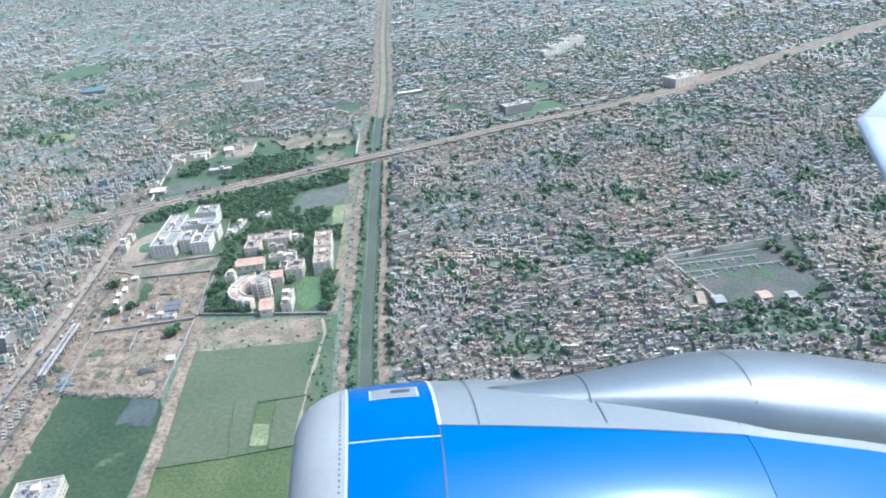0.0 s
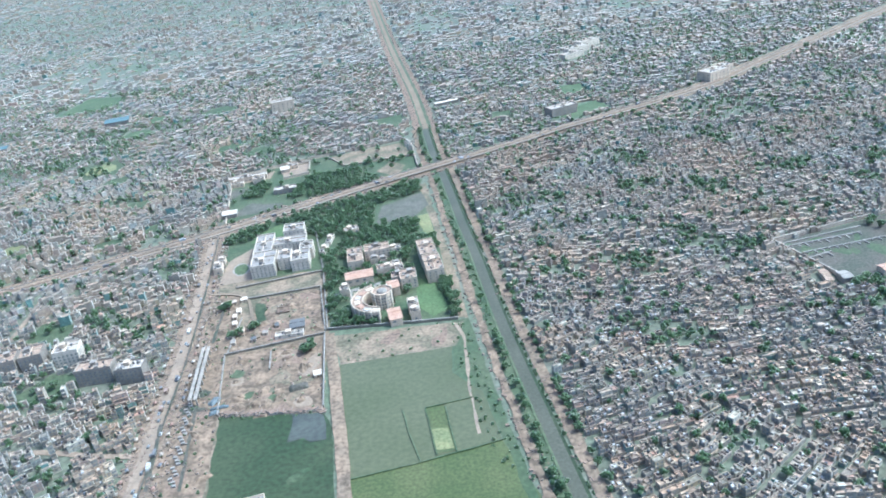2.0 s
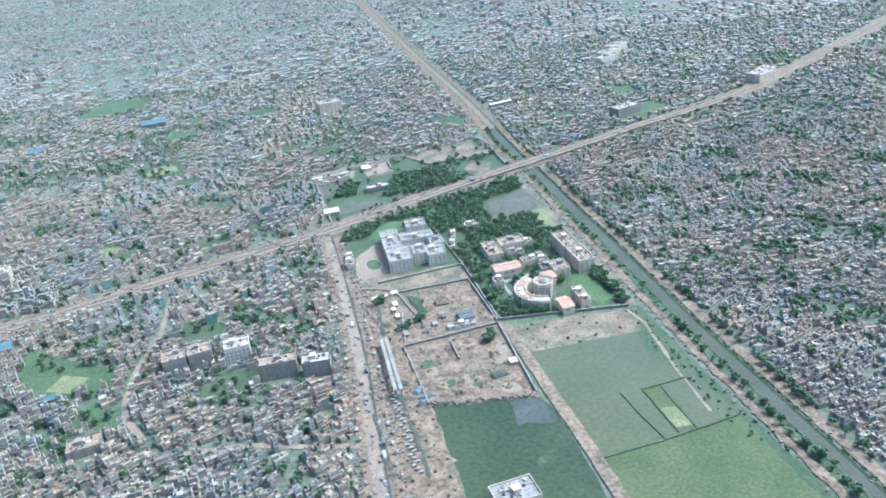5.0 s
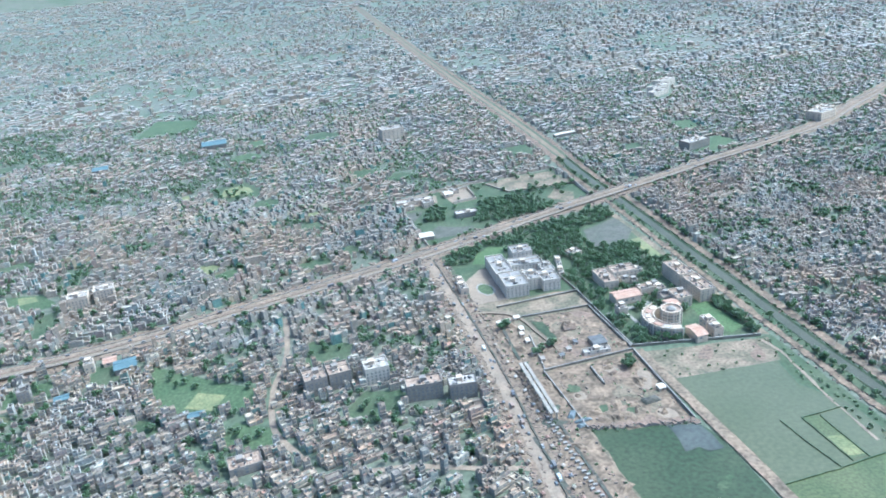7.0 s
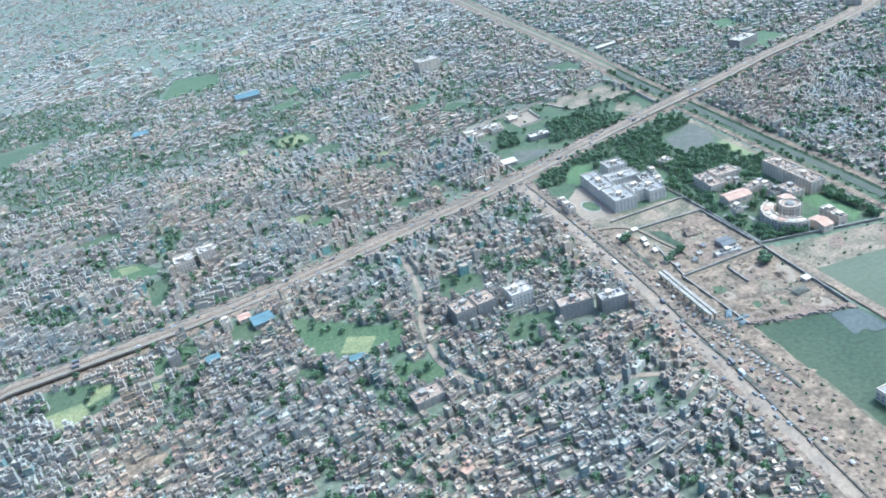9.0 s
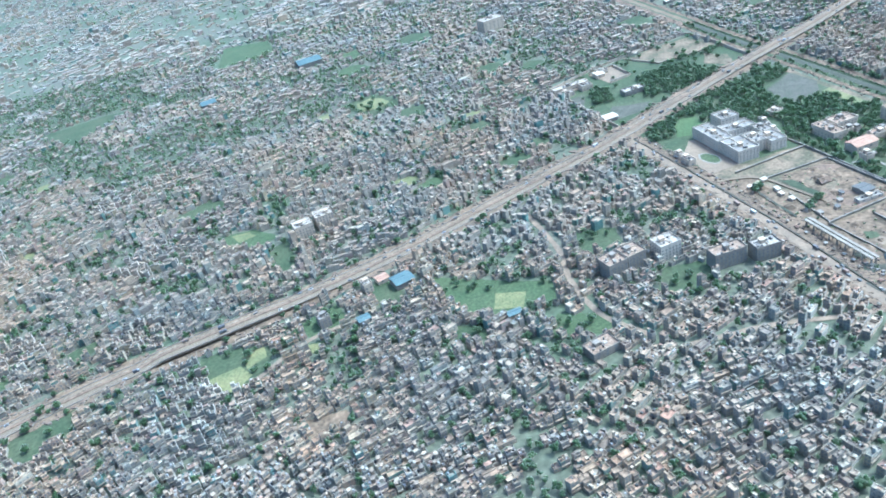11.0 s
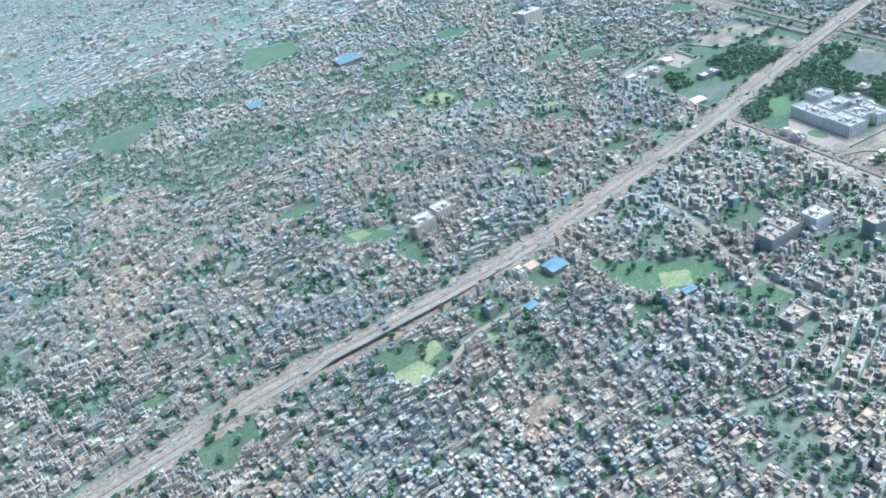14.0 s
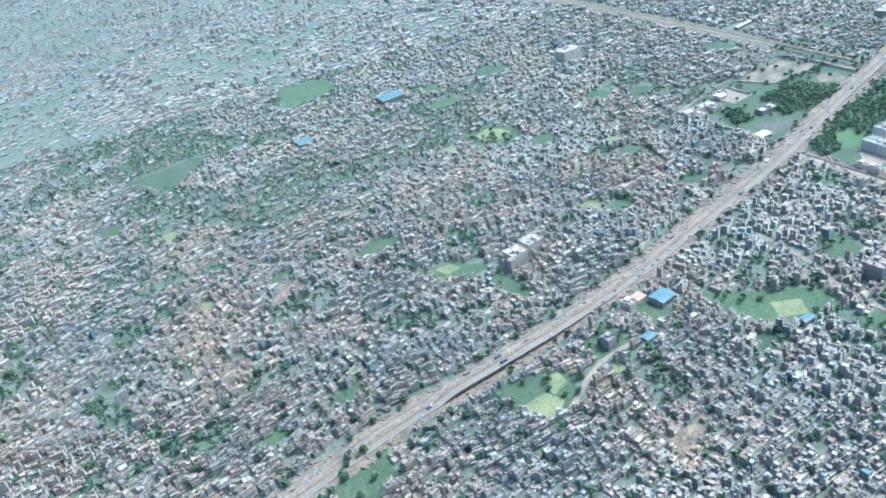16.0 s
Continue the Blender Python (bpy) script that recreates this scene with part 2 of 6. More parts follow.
def strip(line, off0, off1, z0, z1, thick=0.0, jitter=0.0, seed=1):
    """A ribbon beside a line, between two offsets; z0, z1: heights, single or along the line; thick: with sides."""
    rng = np.random.default_rng(seed)
    nrm = side_dirs(line)
    n = len(line)
    za, zb = np.broadcast_to(z0, n), np.broadcast_to(z1, n)
    a = np.c_[line + nrm * (off0 + rng.uniform(-jitter, jitter, n))[:, None], za]
    b = np.c_[line + nrm * (off1 + rng.uniform(-jitter, jitter, n))[:, None], zb]
    bm = bmesh.new()
    rows = [[bm.verts.new(p) for p in r] for r in ((a, b) if not thick else (a, b, b - (0, 0, thick), a - (0, 0, thick)))]
    for i in range(n - 1):
        for j in range(len(rows) if thick else 1):
            r, s = rows[j], rows[(j + 1) % len(rows)]
            bm.faces.new((s[i], s[i + 1], r[i + 1], r[i]))
    if thick:
        for i in (0, n - 1):
            bm.faces.new([r[i] for r in rows])
    bmesh.ops.recalc_face_normals(bm, faces=bm.faces[:])
    if not thick:
        bm.normal_update()
        if sum(f.normal.z for f in bm.faces) < 0:
            bmesh.ops.reverse_faces(bm, faces=bm.faces[:])
    return bm


def joined(name, verts, faces, mats, mat_ids, label, category, smooth=False):
    """One mesh from arrays of many alike pieces."""
    me = bpy.data.meshes.new(name)
    nv, nf = len(verts), len(faces)
    me.vertices.add(nv)
    me.vertices.foreach_set("co", np.ascontiguousarray(verts, np.float32).ravel())
    k = faces.shape[1]
    me.loops.add(nf * k)
    me.loops.foreach_set("vertex_index", np.ascontiguousarray(faces, np.int32).ravel())
    me.polygons.add(nf)
    me.polygons.foreach_set("loop_start", np.arange(0, nf * k, k, dtype=np.int32))
    for m in mats:
        me.materials.append(m)
    me.polygons.foreach_set("material_index", np.ascontiguousarray(mat_ids, np.int32))
    me.update(calc_edges=True)
    me.validate()
    if not smooth:
        me.shade_flat()
    return tagged(new(name, me), label, category, kind="stuff")


# ---- plan ----
HIGHWAY = smooth_line([(-980, 190), (-800, 257), (-700, 294), (-642, 317), (-600, 333), (-568, 344), (-523, 355), (-480, 366), (-441, 379), (-398, 395), (-351, 415), (-300, 437), (-243, 463), (-177, 498), (-107, 532), (-70, 550), (-25, 572), (20, 596), (65, 616), (115, 642), (172, 675), (237, 729), (309, 783), (394, 849), (700, 1090), (1000, 1330)])
CANAL = smooth_line([(-5, -220), (-35, 60), (-46, 160), (-58, 258), (-64, 309), (-70, 376), (-76, 432), (-84, 516), (-91, 575), (-97, 650)])
FARROAD = smooth_line([(-96, 648), (-107, 775), (-121, 900), (-141, 1080), (-176, 1434), (-221, 1900), (-286, 2600)])
MARKET = smooth_line([(-188, -220), (-202, 60), (-207, 150), (-211, 208), (-215, 260), (-220, 315), (-230, 392), (-239, 452)])
LANE = smooth_line([(-122, 140), (-130, 197), (-133, 221), (-138, 252), (-143, 286), (-148, 313)])
SIDELANES = [smooth_line(p) for p in ([(-215, 236), (-240, 241), (-262, 247), (-300, 250)], [(-330, 395), (-326, 350), (-330, 318), (-326, 285), (-312, 262)], [(-494, 309), (-467, 330), (-438, 337)])]
AREAS = {}
AREAS["sand_low"] = [(-197, 304), (-151, 312), (-145, 255), (-165, 254), (-189, 257)]
AREAS["sand_high"] = [(-190, 360), (-156, 362), (-151, 316), (-197, 305)]
AREAS["strip"] = [(-208, 376), (-162, 384), (-158, 366), (-197, 361)]
AREAS["works"] = [(-217, 374), (-204, 370), (-198, 330), (-198, 305), (-190, 257), (-183, 203), (-176, 120), (-203, 120), (-209, 208), (-213, 313)]
AREAS["pond"] = [(-189, 256), (-165, 253), (-144, 251), (-139, 240), (-134, 200), (-131, 140), (-176, 140), (-182, 203)]
AREAS["field"] = [(-140, 285), (-86, 289), (-88, 268), (-76, 250), (-72, 220), (-103, 213), (-132, 208)]
AREAS["field_low"] = [(-132, 208), (-103, 213), (-72, 220), (-62, 190), (-54, 140), (-121, 140), (-129, 197)]
AREAS["verge"] = [(-87, 312), (-79, 312), (-72, 255), (-63, 190), (-50, 120), (-58, 120), (-70, 215), (-72, 222), (-77, 252), (-89, 268)]
AREAS["bankside"] = [(-84, 314), (-79, 312), (-84, 376), (-90, 432), (-98, 510), (-103, 508), (-100, 470), (-94, 430), (-89, 370)]
AREAS["dry"] = [(-146, 311), (-81, 310), (-86, 289), (-140, 285)]
AREAS["campus"] = [(-148, 318), (-84, 314), (-89, 370), (-94, 430), (-100, 470), (-102, 505), (-160, 480), (-172, 455), (-158, 386)]
AREAS["institute"] = [(-212, 384), (-160, 388), (-172, 458), (-160, 480), (-102, 508), (-100, 520), (-177, 485), (-232, 456), (-226, 395)]
AREAS["north"] = [(-255, 575), (-205, 598), (-150, 612), (-115, 620), (-103, 545), (-170, 515), (-238, 478)]
AREAS["yard"] = [(85, 350), (123, 358), (155, 366), (150, 300), (102, 300), (90, 331)]
AREAS["g1"] = [(-430, 362), (-421, 375), (-416, 362), (-412, 344), (-426, 341)]
AREAS["g2"] = [(-398, 359), (-378, 345), (-361, 335), (-336, 322), (-340, 306), (-356, 304), (-377, 308), (-390, 326)]
AREAS["g3"] = [(-315, 364), (-291, 356), (-294, 332), (-316, 338)]
AREAS["g4"] = [(-285, 308), (-262, 304), (-268, 290), (-283, 281), (-296, 292)]
AREAS["g5"] = [(-469, 348), (-448, 357), (-444, 339), (-465, 333)]
AREAS["g6"] = [(-522, 341), (-501, 342), (-484, 334), (-486, 315), (-504, 304), (-518, 319)]
AREAS["g7"] = [(-615, 322), (-602, 335), (-583, 332), (-583, 312), (-600, 296), (-609, 300)]
AREAS["g8"] = [(-644, 366), (-629, 374), (-625, 367), (-642, 358)]
AREAS["g9"] = [(-618, 501), (-599, 520), (-593, 503), (-613, 490)]
AREAS["g10"] = [(-734, 815), (-666, 835), (-637, 828), (-681, 759)]
AREAS["g11"] = [(-521, 474), (-497, 472), (-478, 452), (-496, 446), (-511, 454)]
AREAS["g12"] = [(-487, 436), (-474, 446), (-468, 408), (-478, 405)]
AREAS["g13"] = [(-425, 670), (-389, 680), (-366, 642), (-396, 620)]
AREAS["g14"] = [(-345, 296), (-322, 286), (-326, 270), (-352, 282)]
AREAS["g15"] = [(-546, 1002), (-490, 985), (-480, 925), (-550, 900)]
AREAS["g17"] = [(-392, 308), (-378, 304), (-380, 292), (-396, 296)]
AREAS["g18"] = [(-469, 272), (-451, 272), (-448, 265), (-459, 258), (-467, 257)]
AREAS["g19"] = [(-330, 470), (-310, 482), (-300, 468), (-318, 458)]
AREAS["g20"] = [(-600, 380), (-585, 388), (-580, 378), (-594, 370)]
AREAS["g21"] = [(10, 640), (60, 668), (70, 640), (30, 620)]
AREAS["g22"] = [(-560, 520), (-530, 540), (-515, 524), (-545, 508)]
AREAS["g24"] = [(-38, 673), (-16, 674), (-20, 649), (-36, 650)]
AREAS["g25"] = [(37, 737), (62, 737), (58, 700), (39, 702)]
AREAS["g26"] = [(-146, 703), (-119, 709), (-116, 668), (-138, 671)]
AREAS["g27"] = [(-467, 328), (-457, 328), (-454.5, 319), (-465, 319.5)]
AREAS["g23"] = [(-385, 470), (-368, 480), (-360, 468), (-378, 458)]
# further open lots: centre, half width, half depth, look (0 green, 1 lawn, 2 pale dry)
LOTS = [(-400, 769, 17, 18, 1), (-394, 655, 16, 18, 2), (-363, 611, 13, 15, 0), (-279, 667, 13, 17, 0), (-247, 648, 12, 14, 0), (-395, 826, 13, 17, 1), (-321, 542, 10, 10, 0), (-389, 481, 12, 10, 2), (-292, 488, 7, 8, 0), (-436, 650, 8, 10, 2), (-325, 826, 21, 20, 0), (-321, 569, 8, 8, 2), (-735, 704, 13, 15, 0), (-684, 657, 10, 11, 2), (-661, 524, 5, 9, 2), (-688, 528, 6, 8, 0), (-644, 450, 6, 6, 1), (-607, 528, 9, 8, 0), (-584, 468, 6, 7, 0)]
COMPOUND = [(-216, 112), (-41, 112), (-62, 300), (-76, 430), (-92, 540), (-172, 500), (-240, 462), (-226, 380), (-210, 200)]
SPARE = []  # footprints of the single buildings, kept clear of houses


def in_poly(x, y, poly):
    inside = np.zeros(len(x), bool)
    for i in range(len(poly)):
        (x0, y0), (x1, y1) = poly[i], poly[i - 1]
        if y0 != y1:
            inside ^= ((y0 > y) != (y1 > y)) & (x < (x1 - x0) * (y - y0) / (y1 - y0) + x0)
    return inside


def near_line(x, y, line, left, right=None):
    """Whether points lie within so many metres of a line, to its left or right."""
    right = left if right is None else right
    hit = np.zeros(len(x), bool)
    lim = max(left, right)
    nrm = side_dirs(line)
    for i in range(len(line) - 1):
        a, b = line[i], line[i + 1]
        d = b - a
        q = np.c_[x - a[0], y - a[1]]
        t = np.clip(q @ d / (d @ d), 0, 1)
        e = q - t[:, None] * d
        dist, s = np.hypot(e[:, 0], e[:, 1]), q @ nrm[i]
        hit |= (dist < lim) & (s < left) & (s > -right)
    return hit


def blocked(x, y, pad=0.0):
    b = near_line(x, y, HIGHWAY, 12 + pad) | near_line(x, y, CANAL, 16 + pad, 11 + pad) | near_line(x, y, MARKET, 8 + pad) | near_line(x, y, FARROAD, 12 + pad)
    b |= near_line(x, y, LANE, 5 + pad)
    for s in SIDELANES:
        b |= near_line(x, y, s, 2.0 + pad)
    for p in AREAS.values():
        b |= in_poly(x, y, p)
    b |= in_poly(x, y, COMPOUND)
    for cx, cy, r in SPARE:
        b |= (x - cx) ** 2 + (y - cy) ** 2 < (r + pad) ** 2
    return b


def lot_ring(x, y, a, c, seed):
    r = random.Random(seed)
    return [(x + a * r.uniform(0.75, 1.1) * u, y + c * r.uniform(0.75, 1.1) * v) for u, v in ((-1, -0.4), (-0.5, -1), (0.5, -0.9), (1, -0.3), (0.8, 0.6), (0.1, 1), (-0.8, 0.7))]


for i_, (x_, y_, a_, c_, k_) in enumerate(LOTS):
    AREAS["l%d%s" % (i_, "glp"[k_])] = lot_ring(x_, y_, a_, c_, i_)


def soft_field(x, y, scale, seed):
    return np.array([noise.noise((a * scale + seed, b * scale, seed)) for a, b in zip(x, y)])


# ---- ground, roads and open land ----
bm = bmesh.new()
bmesh.ops.create_grid(bm, x_segments=8, y_segments=8, size=60000)
ground = tagged(new("ground", mesh_of(bm, "ground", M_ground)), "dusty grey-brown city ground with patches of weeds", "ground", kind="structure")

# added backdrop: a raised ring that hides the black band below the horizon
bm = bmesh.new()
rise = [[bm.verts.new((-300 + r * math.cos(a), r * math.sin(a), z)) for r, z in ((4250, -1), (4480, 70), (4650, 150), (4780, 175))] for a in np.linspace(0, 2 * math.pi, 97)[:-1]]
for i in range(96):
    p, q = rise[i], rise[(i + 1) % 96]
    for k in range(3):
        bm.faces.new((p[k], p[k + 1], q[k + 1], q[k])).smooth = True
bmesh.ops.recalc_face_normals(bm, faces=bm.faces[:])
bm.normal_update()
if sum(f.normal.z for f in bm.faces) < 0:
    bmesh.ops.reverse_faces(bm, faces=bm.faces[:])
tagged(new("backdrop", mesh_of(bm, "backdrop", M_ground)), "added dusty backdrop slope closing the view below the horizon", "backdrop", kind="structure")

AREA_LOOK = {
    "sand_low": (M_sand, "bare sandy earth of a walled building plot"), "sand_high": (M_sand, "bare sandy earth of an upper building plot"), "strip": (M_dry, "trodden dry earth strip beside the institute"), "works": (M_sand, "churned brown earth of roadside construction works"),
    "pond": (M_weed, "dark green weed-covered pond beside a lane"), "field": (M_field, "flat grey-green flooded field"), "field_low": (M_paddy, "green crop field divided into plots"), "dry": (M_dry, "dry tan grass strip along a compound wall"),
    "bankside": (M_dry, "dry weedy strip between campus and canal track"), "verge": (M_scrub, "weedy green strip beside the canal track"), "campus": (M_scrub, "shaded green campus ground under trees"), "institute": (M_scrub, "green scrubby institute ground beside the highway"), "north": (M_scrub, "green orchard compound across the highway"), "yard": (M_yard, "grey walled yard with rows of stored goods"),
    "g9": (M_sand, "sandy open plot among houses"), "g18": (M_sand, "sandy open plot among dense houses"), "g15": (M_pasture, "broad pale green field behind houses")}
poly_area("ground_works_edge", [(-228, 395), (-214, 300), (-206, 200), (-200, 130), (-175, 130), (-145, 250), (-148, 316), (-158, 388)], 0.045, M_dry, "trodden dry earth with weeds round building works", "open ground")
for i, (key, pts) in enumerate(AREAS.items()):
    if key[0] == "l":
        m_, lab = {"g": (M_scrub, "dark green weedy lot among dense houses"), "l": (M_pasture, "green lawn among dense houses"), "p": (M_yellow, "pale dry lawn among dense houses")}[key[-1]]
        poly_area("ground_plot", pts, 0.3 + 0.004 * i, m_, lab, "open ground")
        continue
    m_, lab = AREA_LOOK.get(key, (M_scrub if i % 3 else M_pasture, "green open lot among dense houses"))
    poly_area("ground_" + ("plot" if key[0] == "g" else key), pts, 0.05 + 0.004 * i, m_, lab, "open ground")


def piece(key, pts, material, z, label):
    return poly_area("ground_" + key, pts, z, material, label, "open ground")


piece("lawn", [(-106, 357), (-95, 360), (-88, 323), (-96, 317), (-103, 328)], M_grass, 0.30, "bright mown green sports lawn in the campus")
piece("lawn", [(-372, 313), (-368, 326), (-353, 320), (-358, 308)], M_yellow, 0.30, "pale yellow-green dry lawn among houses")
piece("lawn", [(-517, 321), (-500, 325), (-494, 316), (-501, 306), (-511, 308)], M_yellow, 0.30, "pale yellow-green playing field among houses")
piece("lawn", [(-466, 327), (-457, 325), (-457, 318), (-464, 319)], M_yellow, 0.30, "small pale dry lawn among houses")
piece("lawn", [(-500, 333), (-489, 338), (-487, 327), (-497, 321)], M_yellow, 0.30, "yellow-green grass plot beside the highway")
piece("crop_plot", [(-97.5, 219), (-90, 219), (-92.5, 231), (-99, 231)], M_yellow, 0.21, "yellow crop plot in the green field")
piece("crop_plot", [(-101, 245), (-93, 245), (-89.5, 217.5), (-97, 217)], M_paddy, 0.20, "pale green flooded crop plot")
piece("path", [(-87, 309), (-83, 296), (-83, 257), (-81, 225), (-79.5, 225), (-81.5, 257), (-81.5, 296), (-85.5, 309)], M_dirtlane, 0.22, "thin trodden path beside the canal scrub")
piece("lawn", [(-104, 449), (-97, 451), (-93.5, 417), (-99.5, 415)], M_yellow, 0.33, "narrow pale yellow plot by the canal")
piece("lawn", [(-213, 439), (-207, 456), (-198, 465), (-189, 461), (-190, 447), (-203, 437)], M_grass, 0.33, "green lawn behind the white institute")
piece("pit", [(-193, 356), (-187, 353), (-183, 331), (-188, 332)], M_weed, 0.34, "dark overgrown strip beside works")
piece("parking", [(-129, 474), (-101, 491), (-96, 466), (-105, 450), (-131, 443)], M_greylot, 0.33, "grey paved lot among trees")
piece("court", [(-221, 414), (-210, 430), (-203, 431), (-200, 391), (-200, 384), (-206, 384), (-220, 382)], M_dirtlane, 0.31, "pale trodden court in front of the institute")
ring_ = [(-210.5 + 5.2 * math.cos(a) - 1.5 * math.sin(a), 401 + 8.5 * math.sin(a)) for a in np.linspace(0, 6.283, 19)[:-1]]
piece("garden", ring_, M_concrete, 0.34, "pale kerbed walk round an oval garden")
piece("garden", [(-210.5 + 0.82 * (x + 210.5), 401 + 0.86 * (y - 401)) for x, y in ring_], M_pasture, 0.36, "oval green garden in the institute court")
piece("drive", [(-150, 351), (-141, 354), (-124, 359.5), (-124, 362), (-141, 357), (-151, 353.5)], M_concrete, 0.34, "pale paved drive to the round building")
piece("drive", [(-141, 354), (-139.5, 354), (-137, 338), (-134, 326), (-136, 325.5), (-139, 338)], M_concrete, 0.345, "pale paved walk beside the round building")
piece("nursery", [(-113, 555), (-126, 569), (-136, 549), (-120, 531)], M_dry, 0.34, "pale dry clearing in the orchard compound")
piece("court", [(-217, 586), (-195, 593), (-192, 565), (-210, 559)], M_dirtlane, 0.33, "pale bare court inside school walls")
piece("water_plot", [(-227, 514), (-214, 508), (-201, 506), (-206, 498), (-213, 493), (-231, 490), (-236, 498)], M_greylot, 0.335, "grey flooded plot beside the highway")
piece("court", [(-254, 549), (-236, 548), (-243, 530), (-256, 532)], M_greylot, 0.335, "grey paved court by the school")
piece("court", [(-253, 577), (-221, 583), (-222, 566), (-250, 560)], M_dirtlane, 0.325, "pale sandy school court")
piece("meadow", [(-178, 601), (-150, 611), (-118, 615), (-108, 580), (-163, 574)], M_dry, 0.33, "pale dry meadow in the walled compound")
piece("pond_patch", [(-157, 252), (-150, 251), (-144, 250.5), (-141.5, 242), (-140.5, 233), (-147, 232.5), (-150, 236), (-156.5, 234), (-156, 243)], M_pondwater, 0.20, "grey open water patch in the weedy pond")
piece("lawn", [(-512, 470), (-500, 470), (-495, 462), (-506, 458)], M_yellow, 0.33, "pale dry lawn among houses")
piece("lawn", [(-398, 442), (-392, 448), (-386, 440), (-393, 434)], M_yellow, 0.33, "pale dry lawn beside the highway")
piece("lawn", [(-384, 742), (-356, 752), (-344, 728), (-372, 716)], M_yellow, 0.33, "pale dry lawn far among houses")

# the highway, its verges and its raised stretch
n_hw = len(HIGHWAY)
lift = np.array([2.3 * max(0.0, min(1.0, (p[0] + 552) / 10, (-425 - p[0]) / 70)) + 1.2 * max(0.0, min(1.0, (p[0] + 175) / 60, (120 - p[0]) / 70)) for p in HIGHWAY])
hwy = base("road_highway", Matrix(), "broad grey highway on a raised deck with dusty verges", "highway", kind="structure")
part("verge", strip(HIGHWAY, -10.5, 10.5, 0.38, 0.38, jitter=1.6, seed=3), M_sandroad, hwy, "dusty sandy verge")
part("carriageway", strip(HIGHWAY, 0.5, 5.4, lift + 0.5, lift + 0.5, 0.8), M_sandroad, hwy, "dusty brown carriageway")
for s in (2.9, -4.7, -2.9):
    part("lane_line", strip(HIGHWAY, s, s + 0.3, lift + 0.506, lift + 0.506, jitter=0.04), M_line, hwy, "faded pale lane line")
part("carriageway", strip(HIGHWAY, -5.4, -0.5, lift + 0.5, lift + 0.5, 0.8), M_asphalt, hwy)
part("median", strip(HIGHWAY, -0.5, 0.5, lift + 0.75, lift + 0.75, 0.9, jitter=0.12), M_earth, hwy, "brown earth-filled median")
for s in (-5.4, 5.2):
    part("parapet", strip(HIGHWAY, s, s + 0.25, lift + 0.95, lift + 0.95, 0.8), M_concrete, hwy, "dusty concrete parapet")
pier_me = mesh_of(boxes((-0.6, 0.6, -4.5, 4.5, 3.0, 4.1), (-0.6, 0.6, -1.2, 1.2, 0.0, 3.0)), "pier", M_concrete)
hw_n = side_dirs(HIGHWAY)
for i in range(0, n_hw, 2):
    if lift[i] > 1.2:
        p = part("pier", pier_me, None, hwy)
        p.matrix_world = pose(*HIGHWAY[i], 0, 0, 0, math.degrees(math.atan2(hw_n[i][1], hw_n[i][0])) - 90) @ Matrix.Diagonal((1, 1, (lift[i] - 0.15) / 4.1, 1))

canal = base("water_canal", Matrix(), "straight grey drainage canal between banks of trees", "canal", kind="structure")
part("water", strip(CANAL, -2.6, 2.6, 0.10, 0.10), M_water, canal)
part("bank", strip(CANAL, 2.5, 3.6, 0.09, 0.7), M_scrub, canal)
part("bank", strip(CANAL, -3.6, -2.5, 0.7, 0.09), M_scrub, canal)
part("berm", strip(CANAL, 3.6, 8.0, 0.42, 0.42, jitter=0.4), M_scrub, canal)
part("bank_road", strip(CANAL, 8.0, 11.8, 0.46, 0.46, jitter=0.8), M_sand, canal, "brown dirt track on the bank")
part("bank_road", strip(CANAL, -10.0, -5.2, 0.44, 0.44, jitter=0.4), M_sandroad, canal, "pale dusty road on the bank")
far_road = tagged(new("road_far", mesh_of(strip(FARROAD, -2.6, 2.6, 0.5, 0.5, jitter=0.4), "road_far", M_asphalt)), "straight grey road running far into the city", "road", kind="structure")
part("verge", strip(FARROAD, 4.0, 10.5, 0.42, 0.42, jitter=1.4, seed=8), M_earth, far_road, "churned brown verge")
part("verge", strip(FARROAD, -10.5, -5.5, 0.42, 0.42, jitter=1.0, seed=9), M_earth, far_road, "churned brown verge")
part("green_strip", strip(FARROAD, 2.4, 4.2, 0.44, 0.44, jitter=0.4, seed=10), M_scrub, far_road, "weedy strip")
part("green_strip", strip(FARROAD, -5.6, -2.4, 0.44, 0.44, jitter=0.4, seed=11), M_scrub, far_road, "weedy strip")
market = tagged(new("road_market", mesh_of(strip(MARKET, -7.5, 7.5, 0.42, 0.42, jitter=1.0), "road_market", M_sandroad)), "wide dusty market road full of stalls and vehicles", "road", kind="structure")
part("hedge", strip(MARKET, -2.4, -1.6, 0.9, 0.9, 0.5, jitter=0.35), M_yard, market, "dusty dividing hedge")
part("lane_strip", strip(MARKET, -1.0, 4.0, 0.5, 0.5, jitter=0.4), M_dirtlane, market)
tagged(new("road_lane", mesh_of(strip(LANE, -2.6, 2.6, 0.6, 0.6, jitter=0.3), "road_lane", M_sandroad)), "sandy raised lane between pond and field", "lane", kind="structure")
for s in SIDELANES:
    tagged(new("road_side", mesh_of(strip(s, -1.5, 1.5, 0.35, 0.35, jitter=0.3), "road_side", M_dirtlane)), "narrow pale dusty street between houses", "street", kind="structure")
ramp_line = smooth_line([(-222, 372), (-212, 370), (-203, 366), (-197, 358), (-193, 345), (-188, 330), (-184, 318)], 3)
tagged(new("road_ramp", mesh_of(strip(ramp_line, -0.9, 0.9, 0.7, 0.7, 0.7), "road_ramp", M_asphalt)), "curved pale concrete ramp with raised edges", "ramp", kind="structure")


